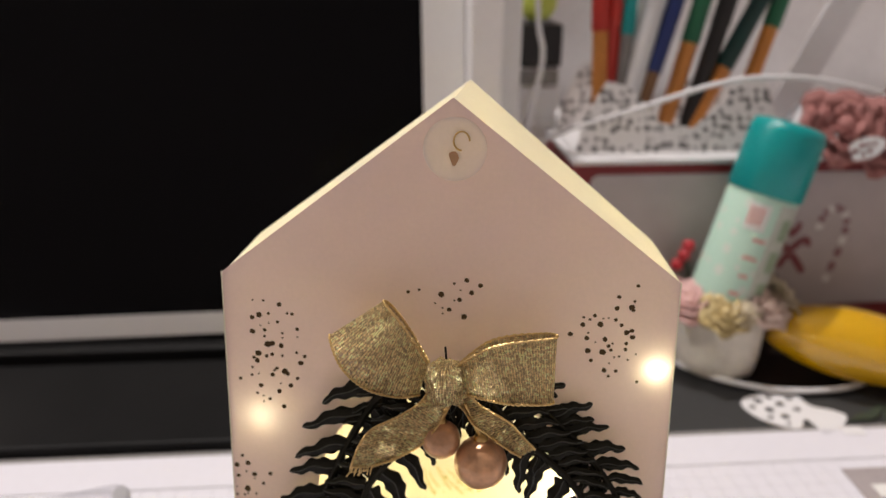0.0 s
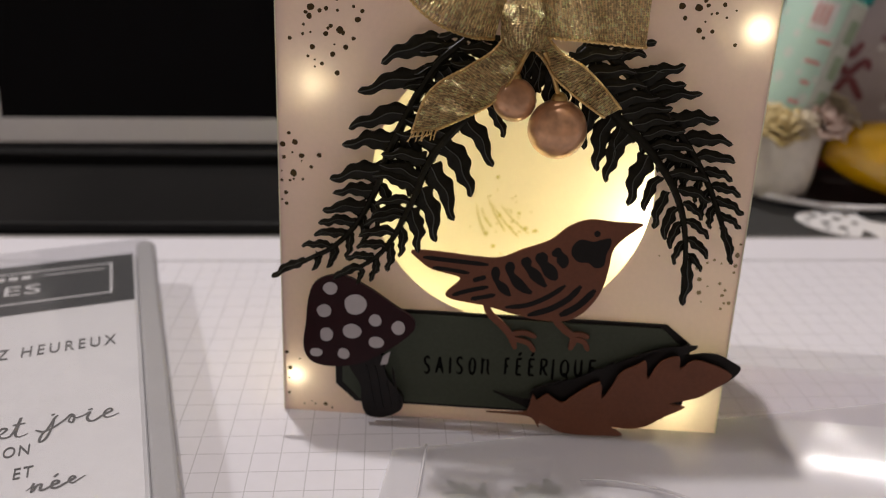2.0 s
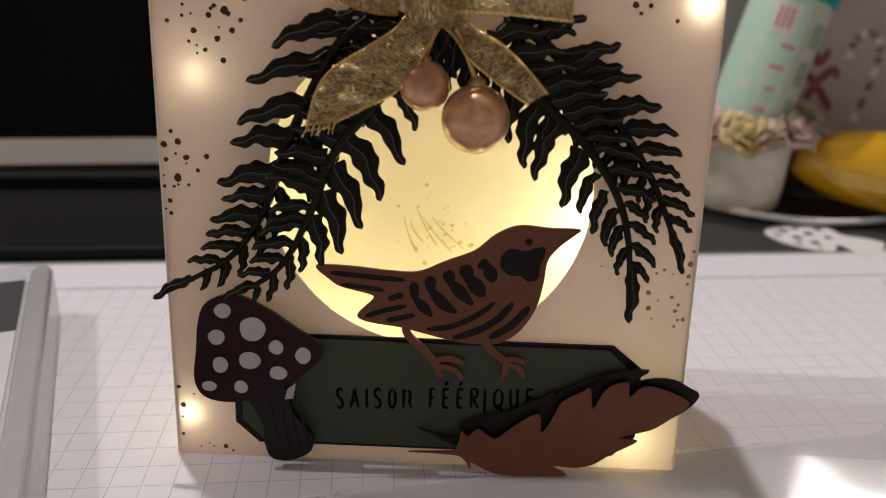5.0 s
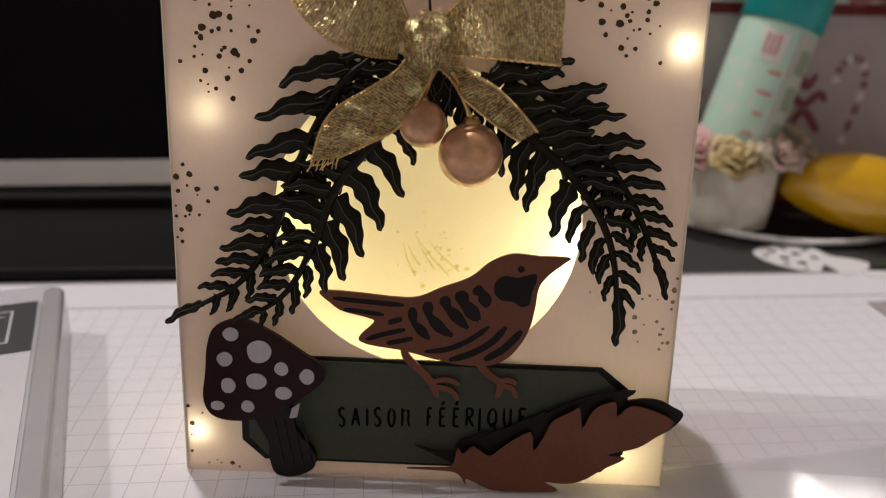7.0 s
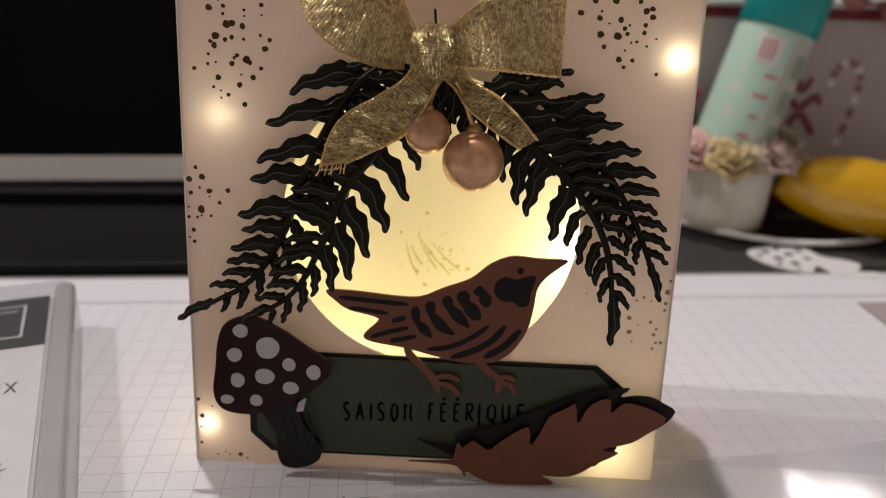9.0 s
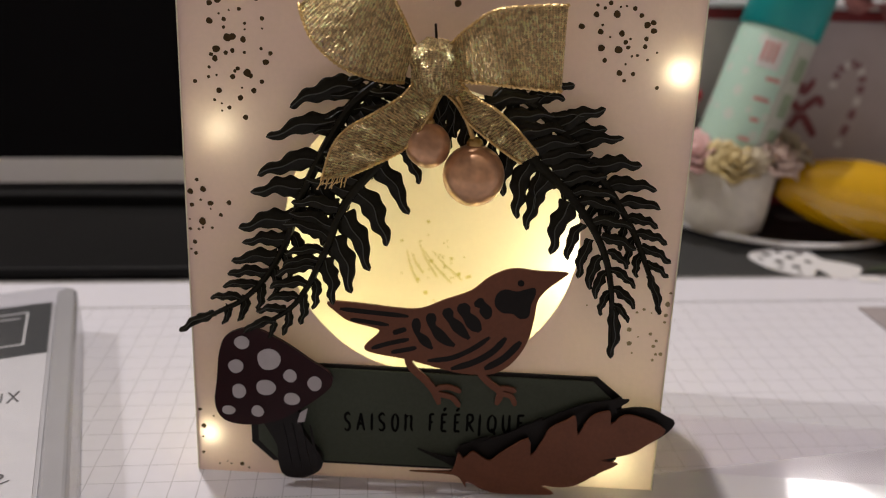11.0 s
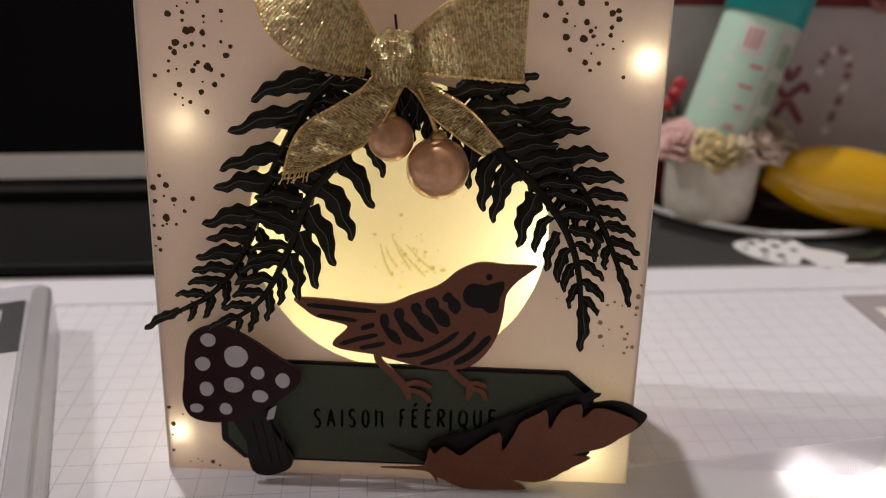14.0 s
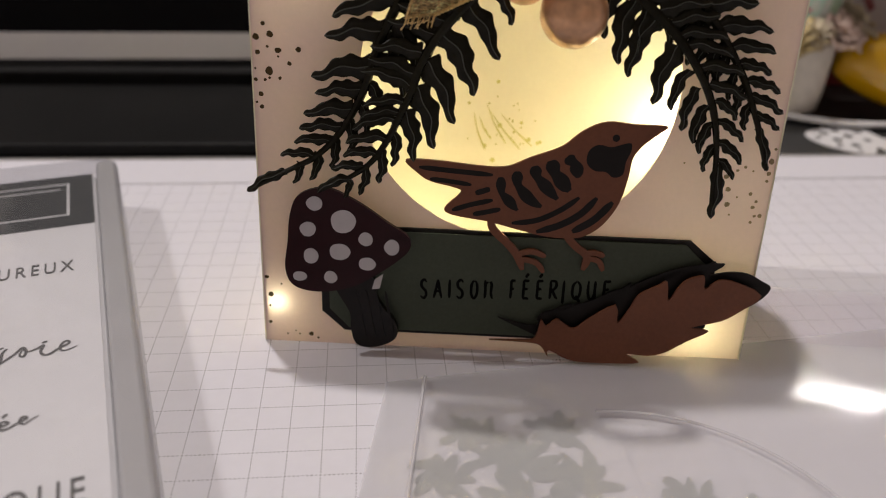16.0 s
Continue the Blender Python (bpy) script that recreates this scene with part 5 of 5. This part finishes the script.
# ---- round tray, flower pot, glue bottle, yellow dispenser ----
tray = thing("round_tray", "black round tray with a thin white rim", "tray", pose(0.151, 0.227, -0.0006))
part("dish", lathe([(0.058, 0.0), (0.0625, 0.0008), (0.0635, 0.0022), (0.0610, 0.0016), (0.030, 0.0012)], 64), M_black, tray)
part("rim", tube([(0.0645 * math.cos(a), 0.0645 * math.sin(a), 0.0030) for a in (2 * math.pi * k / 72 for k in range(73))], 0.0013, 8), M_white, tray, "white rim")

pot = thing("flower_pot", "ivory plaster pot filled with paper roses", "flower pot", pose(0.1210, 0.1895, 0.0008))
part("pot_body", lathe([(0.0165, 0.0), (0.0182, 0.0012), (0.0192, 0.008), (0.0196, 0.018), (0.0200, 0.0290), (0.0190, 0.0302), (0.0172, 0.0298), (0.0165, 0.0230)], 48), M_plaster, pot, smooth=True)


def petal_mesh(r):
    bm = bmesh.new()
    rows = []
    for i in range(5):
        t = i / 4
        row = []
        for j in range(5):
            s = j / 2 - 1
            w = 0.85 * math.sin(math.pi * (0.18 + 0.62 * t))
            a = s * w
            out = 0.12 + 0.80 * t + 0.10 * math.sin(3 * s)
            row.append(bm.verts.new((r * out * math.cos(a), r * out * math.sin(a) * 1.05, r * (0.62 * t - 0.20 * t * t * (1 + 0.8 * s * s) + 0.05 * math.sin(5 * s + 2 * t)))))
        rows.append(row)
    for A, B in zip(rows, rows[1:]):
        for j in range(4):
            bm.faces.new((A[j], A[j + 1], B[j + 1], B[j]))
    ext = bmesh.ops.extrude_face_region(bm, geom=list(bm.faces))["geom"]
    for v in (g for g in ext if isinstance(g, bmesh.types.BMVert)):
        v.co *= 0.965
    return bm


def rose(name, label, material, x, y, z, r, tilt=(0, 0), group="paper roses in the pot"):
    ob = thing(name, label, "paper flower", pose(x, y, z, tilt[0], tilt[1], 0), group)
    me = finish(petal_mesh(r * 1.35), "petal", material, True)
    for ring_n, (count, scale, up, lean) in enumerate(((6, 1.0, 0.0, 0), (5, 0.76, 0.16, -10), (4, 0.52, 0.30, -22))):
        for k in range(count):
            p = new("petal", me)
            p.parent = ob
            p.matrix_local = Matrix.Translation((0, 0, r * up * 1.2)) @ Matrix.Rotation(2 * math.pi * (k + 0.37 * ring_n) / count, 4, "Z") @ Matrix.Rotation(radians(lean), 4, "Y") @ Matrix.Scale(scale, 4)
    bud = bmesh.new()
    bmesh.ops.create_icosphere(bud, subdivisions=2, radius=r * 0.30)
    bmesh.ops.translate(bud, verts=bud.verts, vec=(0, 0, r * 0.62))
    part("bud", bud, material, ob, smooth=True)
    return ob


M_pk = mat("pale_pink_petal", (0.70, 0.44, 0.41), 0.6, vary=0.15)
M_cream = mat("cream_petal", (0.66, 0.58, 0.42), 0.6, vary=0.15)
M_gilt = mat("gilt_petal", (0.58, 0.46, 0.22), 0.5, metal=0.1, vary=0.2)
M_blush = mat("blush_petal", (0.74, 0.58, 0.50), 0.5, vary=0.15)
M_dusk = mat("dusky_pink_fabric", (0.40, 0.17, 0.155), 0.75, vary=0.25)
for mat_, word, x, y, z, r, tx, ty in ((M_pk, "pale pink", 0.1045, 0.1820, 0.0285, 0.0090, 30, -22), (M_gilt, "gilded", 0.1170, 0.1735, 0.0280, 0.0088, 40, -4), (M_cream, "cream", 0.1255, 0.1735, 0.0300, 0.0062, 38, 6), (M_blush, "blush", 0.1350, 0.1780, 0.0290, 0.0090, 32, 22), (M_cream, "cream", 0.1425, 0.1890, 0.0310, 0.0100, 6, 34), (M_pk, "pale pink", 0.1010, 0.1950, 0.0280, 0.0080, 0, -34), (M_blush, "blush", 0.1400, 0.1990, 0.0280, 0.0080, -20, 26)):
    rose("paper_rose", word + " paper rose set in the plaster pot", mat_, x, y, z + 0.0045, r * 1.06, (tx, ty))
sprig2 = bmesh.new()
for k in range(7):
    a = 0.35 + 0.4 * k
    x, y = 0.121 + 0.017 * math.cos(a), 0.1885 + 0.015 * math.sin(a)
    tube([(x, y, 0.026), (x + 0.006 * math.cos(a), y + 0.004 * math.sin(a), 0.036), (x + 0.010 * math.cos(a), y + 0.006 * math.sin(a), 0.045)], 0.0018, 6, bm=sprig2, r_end=0.0004)
solid("leaf_filler", sprig2, M_foliage, "dark green leaves between the paper roses", "leaves")
M_berry = mat("red_berry", (0.42, 0.02, 0.03), 0.3)
pick = thing("berry_pick", "red berry pick standing in the plaster pot", "berries")
for x, y, z in ((0.1035, 0.2000, 0.052), (0.1055, 0.2015, 0.056), (0.1010, 0.2005, 0.047)):
    part("stalk", tube([(0.108, 0.198, 0.030), (x, y, z)], 0.0006, 5), M_foliage, pick)
    bm = bmesh.new()
    bmesh.ops.create_icosphere(bm, subdivisions=2, radius=0.0032)
    bmesh.ops.translate(bm, verts=bm.verts, vec=(x, y, z))
    part("berry", bm, M_berry, pick, smooth=True)

glue = thing("glue_bottle", "mint glue bottle with teal cap leaning in the pot", "glue bottle")
glue.matrix_world = Matrix.Translation((0.1185, 0.1880, 0.0275)) @ Matrix.Rotation(radians(15.5), 4, "Y") @ Matrix.Rotation(radians(-7), 4, "X") @ Matrix.Diagonal((0.88, 0.88, 1, 1))
part("bottle", lathe([(0.0150, 0.0), (0.0175, 0.002), (0.0180, 0.010), (0.0180, 0.058), (0.0165, 0.0615), (0.0100, 0.063)], 40), M_mint, glue, "mint printed bottle", smooth=True)
part("cap", lathe([(0.0184, 0.0600), (0.0190, 0.0606), (0.0186, 0.088), (0.0172, 0.0915), (0.0120, 0.0925), (0.0050, 0.0928)], 40), M_teal, glue, "teal plastic cap", smooth=True)
part("nozzle", lathe([(0.0048, 0.0926), (0.0040, 0.0950), (0.0026, 0.0985), (0.0018, 0.1010)], 20), M_clear, glue, "clear nozzle", smooth=True)


def wrap_label(a0, a1, z0, z1, r=0.01812):
    bm = bmesh.new()
    rows = [[bm.verts.new((r * math.cos(radians(a0 + (a1 - a0) * i / 10)), r * math.sin(radians(a0 + (a1 - a0) * i / 10)), z)) for i in range(11)] for z in (z0, z1)]
    for i in range(10):
        bm.faces.new((rows[0][i], rows[0][i + 1], rows[1][i + 1], rows[1][i]))
    return bm


part("label_patch", wrap_label(-78, -28, 0.008, 0.058), mat("greyed_label", (0.50, 0.54, 0.47), 0.45, vary=0.15), glue, "greyed label strip")
M_sage = mat("sage_print", (0.27, 0.36, 0.24), 0.5, vary=0.2)
for k in range(3):
    part("label_square", wrap_label(-66, -40, 0.012 + 0.015 * k, 0.022 + 0.015 * k, 0.01822), M_sage, glue)
part("label_patch", wrap_label(-125, -92, 0.044, 0.056), M_palelabel, glue)
for k in range(4):
    part("print_bar", wrap_label(-108 + 5 * (k % 2), -92 + 3 * k, 0.014 + 0.0085 * k, 0.0155 + 0.0085 * k, 0.01825), M_rose, glue)
for k in range(3):
    part("print_bar", wrap_label(-122 + 8 * k, -118 + 8 * k, 0.0465, 0.0545, 0.01830), M_rose, glue)

dispenser = thing("tape_dispenser", "glossy yellow rounded plastic dispenser lying on the tray", "dispenser")


def dispenser_piece(t0, t1, n=14, sides=28, grow=1.0):
    bm = bmesh.new()
    rings = []
    for i in range(n + 1):
        t = t0 + (t1 - t0) * i / n
        w = math.sin(math.pi * min(1, 0.04 + 0.93 * t)) ** 0.55
        c = Vector((0.1430 + 0.088 * t, 0.1850 - 0.020 * t, 0.0235 - 0.0110 * t))
        rw, rh = grow * (0.0185 * w + 0.0005), grow * (0.0190 * w * (1 - 0.42 * t) + 0.0005)
        rings.append([bm.verts.new((c.x + 0.20 * rh * math.sin(a), c.y + rw * math.cos(a), c.z + rh * math.sin(a))) for a in (2 * math.pi * j / sides for j in range(sides))])
    for A, B in zip(rings, rings[1:]):
        for j in range(sides):
            bm.faces.new((A[j - 1], A[j], B[j], B[j - 1]))
    bm.faces.new(rings[0][::-1])
    bm.faces.new(rings[-1])
    return bm


part("body", dispenser_piece(0.0, 0.80, 22), M_yellow, dispenser, smooth=True)
part("end_cap", dispenser_piece(0.803, 1.0, 8, grow=0.985), M_yellow, dispenser, smooth=True)

# ---- decorated box with pens behind ----
TX, TY = 0.0770, 0.2000
chest = thing("decorated_box", "white panelled craft box with a deep red border", "box", TURNED)
part("body", box(TX, 0.420, TY, 0.320, -0.0006, 0.0925, 0.001), M_red, chest, "deep red box body")
part("lid_lip", box(TX - 0.001, 0.421, TY - 0.0012, 0.321, 0.0925, 0.0950, 0.0006), M_white, chest, "white lip")
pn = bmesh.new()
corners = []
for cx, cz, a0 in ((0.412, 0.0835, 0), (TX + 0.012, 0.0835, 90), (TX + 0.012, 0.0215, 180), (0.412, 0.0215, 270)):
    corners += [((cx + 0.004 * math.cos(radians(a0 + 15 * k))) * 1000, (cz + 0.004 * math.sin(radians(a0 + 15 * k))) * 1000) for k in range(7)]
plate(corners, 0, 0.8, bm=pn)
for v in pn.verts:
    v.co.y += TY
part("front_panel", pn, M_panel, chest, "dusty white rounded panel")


def on_panel(outline, material, lift, name):
    bm = plate([(x * 1000, z * 1000) for x, z in outline], 0.85, lift)
    for v in bm.verts:
        v.co.y += TY
    return part(name, bm, material, chest)


M_cane = mat("rose_red_print", (0.24, 0.06, 0.07), 0.5, vary=0.2)
M_mauve = mat("mauve_print", (0.27, 0.13, 0.14), 0.5, vary=0.2)
cane = smooth_line([(0.2095, 0.030), (0.2140, 0.048), (0.2150, 0.062), (0.2100, 0.069), (0.2030, 0.066), (0.2010, 0.056)], 8)
for i in range(0, len(cane) - 3, 3):
    on_panel(stroke_outline([cane[i], cane[i + 1], cane[i + 2]], 0.0036, 0.0036, 3), M_mauve if (i // 3) % 3 else M_palelabel, 0.25, "cane_stripe")
for pts in ([(0.188, 0.047), (0.181, 0.052), (0.176, 0.049)], [(0.188, 0.047), (0.195, 0.053), (0.198, 0.049)], [(0.188, 0.046), (0.183, 0.038)], [(0.189, 0.046), (0.195, 0.038), (0.197, 0.035)], [(0.184, 0.062), (0.188, 0.056), (0.192, 0.062)]):
    on_panel(stroke_outline(pts, 0.0042, 0.003), M_cane, 0.3, "printed_bow")

caddy = thing("pen_caddy", "white pierced card pen caddy on the box", "pen caddy", TURNED)
for y in (0.2120, 0.2580):
    top = [(0.080, 0.095), (0.1760, 0.095), (0.1800, 0.106), (0.1740, 0.122), (0.162, 0.1235), (0.150, 0.112), (0.138, 0.104), (0.122, 0.106), (0.108, 0.119), (0.096, 0.122), (0.084, 0.108)]
    bm = plate([(x * 1000, z * 1000) for x, z in top], 0, 1.0)
    for v in bm.verts:
        v.co.y += y + (v.co.z - 0.095) * 0.4
        if y < 0.22:
            v.co.z = 0.095 + (v.co.z - 0.095) * 1.22
        else:
            v.co.z = 0.095 + (v.co.z - 0.095) * 1.35
    part("lace_side", bm, M_dots, caddy)
part("caddy_floor", box(0.080, 0.176, 0.2125, 0.2575, 0.0950, 0.0962), M_white, caddy)


def pen(label, x0, z0, x1, z1, r, barrel, cap, split, y=0.2400):
    """A pen leaning in the caddy: foot and a point up along it, in the caddy's axes."""
    d = Vector((x1 - x0, 0.006, z1 - z0)).normalized()
    foot = Vector((x0, y, z0)) - d * ((z0 - 0.0975) / d.z)
    ob = thing("pen", label, "pen", group="pens in the caddy")
    ob.matrix_world = TURNED @ Matrix.Translation(foot) @ d.to_track_quat("Z", "Y").to_matrix().to_4x4()
    length = 0.112
    part("barrel", lathe([(0.0008, 0), (r * 0.9, 0.006), (r, 0.010), (r, length * split)], 6 if r < 0.0045 else 20), barrel, ob)
    part("cap", lathe([(r * 1.06, length * split), (r * 1.08, length * split + 0.001), (r * 1.02, length - 0.003), (r * 0.7, length)], 20), cap, ob, smooth=True)


M_orange = mat("orange_wood_paint", (0.62, 0.24, 0.05), 0.4, vary=0.1)
M_pg = mat("leaf_green_plastic", (0.01, 0.13, 0.06), 0.35)
M_pdg = mat("bottle_green_plastic", (0.005, 0.045, 0.04), 0.35)
M_pb = mat("navy_plastic", (0.012, 0.03, 0.14), 0.35)
M_pr = mat("signal_red_plastic", (0.50, 0.03, 0.02), 0.35)
M_pk2 = mat("black_plastic", (0.012, 0.012, 0.012), 0.35)
M_br = mat("brown_wood", (0.22, 0.11, 0.05), 0.5)
for label, x0, z0, x1, z1, r, ba, ca, sp in (
    ("orange fineliner with a red end in the caddy", 0.0975, 0.115, 0.0965, 0.160, 0.0042, M_orange, M_pr, 0.46),
    ("white marker pen standing in the caddy", 0.1130, 0.118, 0.1210, 0.152, 0.0058, M_white, M_white, 0.58),
    ("navy pencil leaning in the caddy", 0.1240, 0.130, 0.1340, 0.162, 0.0040, M_br, M_pb, 0.30),
    ("orange fineliner with a green end in the caddy", 0.1330, 0.104, 0.1470, 0.160, 0.0044, M_orange, M_pg, 0.42),
    ("black pen leaning in the caddy", 0.1480, 0.118, 0.1600, 0.160, 0.0045, M_pk2, M_pk2, 0.5),
    ("orange fineliner with a dark green end in the caddy", 0.1560, 0.122, 0.1740, 0.156, 0.0044, M_orange, M_pdg, 0.34),
    ("orange fineliner with a leaf green end in the caddy", 0.1720, 0.112, 0.1850, 0.152, 0.0042, M_orange, M_pg, 0.50),
    ("grey pen with a teal end in the caddy", 0.1080, 0.122, 0.1110, 0.160, 0.0036, M_edge, M_teal, 0.45),
    ("red pencil standing in the caddy", 0.1020, 0.120, 0.1040, 0.160, 0.0034, M_pr, M_pr, 0.5),
):
    pen(label, x0, z0, x1, z1, r, ba, ca, sp)
ruler = solid("white_ruler", box(-0.008, 0.008, -0.0008, 0.0008, 0, 0.105, 0.0005), M_white, "white plastic ruler leaning on the box", "ruler", m=TURNED @ Matrix.Translation((0.1850, 0.2340, 0.0965)) @ Matrix.Rotation(radians(24), 4, "Y"))

# dusky fabric flowers and a white ornament on the box
for x, y, z, r, tx, ty in ((0.1740, 0.2280, 0.1040, 0.0170, 48, 8), (0.1960, 0.2330, 0.0990, 0.0160, 55, 10), (0.2100, 0.2400, 0.0990, 0.0200, 40, -10)):
    rose("fabric_flower", "dusky pink fabric flower lying on the box", M_dusk, x, y, z, r, (tx, ty), "fabric flowers on the box")
orn = bmesh.new()
plate(ring_pts(0, 0, 8, 5.5, 24, 0.12, 3), 0, 0.8, [ring_pts(u, v, 1.1, n=8) for u, v in ((-4.5, 0), (-1.5, 2), (1.5, -1.6), (4.2, 1.0), (-1.8, -2.2))], bm=orn)
solid("paper_ornament", orn, M_white, "white pierced paper ornament tucked by the fabric flowers", "ornament", m=Matrix.Translation((0.1830, 0.2120, 0.1020)) @ Matrix.Rotation(radians(-20), 4, "Y") @ Matrix.Rotation(radians(-15), 4, "X"))

# white storage tower, cable, odds and ends
tower = thing("storage_tower", "white plastic storage tower beside the tablet", "storage tower", pose(0, 0, 0, 0, 0, 7.5))
# the front post's strong light is put into its lighter white
part("front_post", box(0.0280, 0.0425, 0.2080, 0.2300, -0.0006, 0.300, 0.001), M_white_lit, tower)
part("side_post", box(0.0428, 0.0530, 0.2180, 0.2500, -0.0006, 0.300, 0.001), M_white, tower)
cab = [Vector(p) for p in ((0.030, 0.2280, 0.260), (0.0310, 0.2300, 0.165), (0.0345, 0.2320, 0.138), (0.0290, 0.2330, 0.104), (0.0300, 0.2350, 0.060), (0.036, 0.236, 0.020), (0.044, 0.240, 0.0012))]
solid("charging_cable", tube([tuple(p) for p in smooth_line(cab, 8)], 0.0014, 8), M_white, "white charging cable hanging by the tower", "cable", smooth=True)
cab2 = [Vector(p) for p in ((0.0335, 0.2250, 0.0985), (0.0490, 0.2200, 0.1070), (0.0800, 0.2160, 0.1185), (0.1150, 0.2130, 0.1310), (0.1450, 0.2180, 0.1330), (0.1750, 0.2240, 0.1290), (0.2100, 0.2400, 0.1180), (0.2500, 0.2600, 0.0965))]
solid("looped_cable", tube([tuple(p) for p in smooth_line(cab2, 8)], 0.0012, 8), M_white, "white cable looped across the pen caddy", "cable", smooth=True)
ball = bmesh.new()
bmesh.ops.create_uvsphere(ball, u_segments=24, v_segments=14, radius=0.0100)
shelf = thing("small_shelf", "black and white storage block behind the cable", "storage block", pose(0, 0, 0, 0, 0, 7.5))
part("block", box(0.0580, 0.0820, 0.2660, 0.3000, -0.0006, 0.1280, 0.001), M_white_lit, shelf, "white block")
part("top_box", box(0.0575, 0.0825, 0.2640, 0.3000, 0.1283, 0.1500, 0.001), M_pk2, shelf, "black top box")
part("drawer", box(0.0590, 0.0810, 0.2630, 0.2658, 0.1000, 0.1180, 0.0006), M_white, shelf, "white drawer front")
part("drawer", box(0.0590, 0.0810, 0.2630, 0.2658, 0.1190, 0.1270, 0.0006), M_edge, shelf, "grey drawer front")
solid("yellow_ball", ball, mat("lime_yellow_plastic", (0.52, 0.60, 0.10), 0.35), "lime yellow ball on the storage block", "ball", smooth=True, m=Matrix.Translation((0.0340, 0.2800, 0.1605)))
backboard = thing("shelf_back", "grey board behind the pens and boxes", "board", TURNED)
part("rail", box(-0.60, 0.60, 0.3335, 0.3465, 0.2003, 0.2080, 0.001), M_white, backboard, "white top rail")
part("board", box(-0.60, 0.60, 0.335, 0.345, -0.004, 0.200), mat("pale_grey_board", (0.86, 0.84, 0.84), 0.7), backboard)
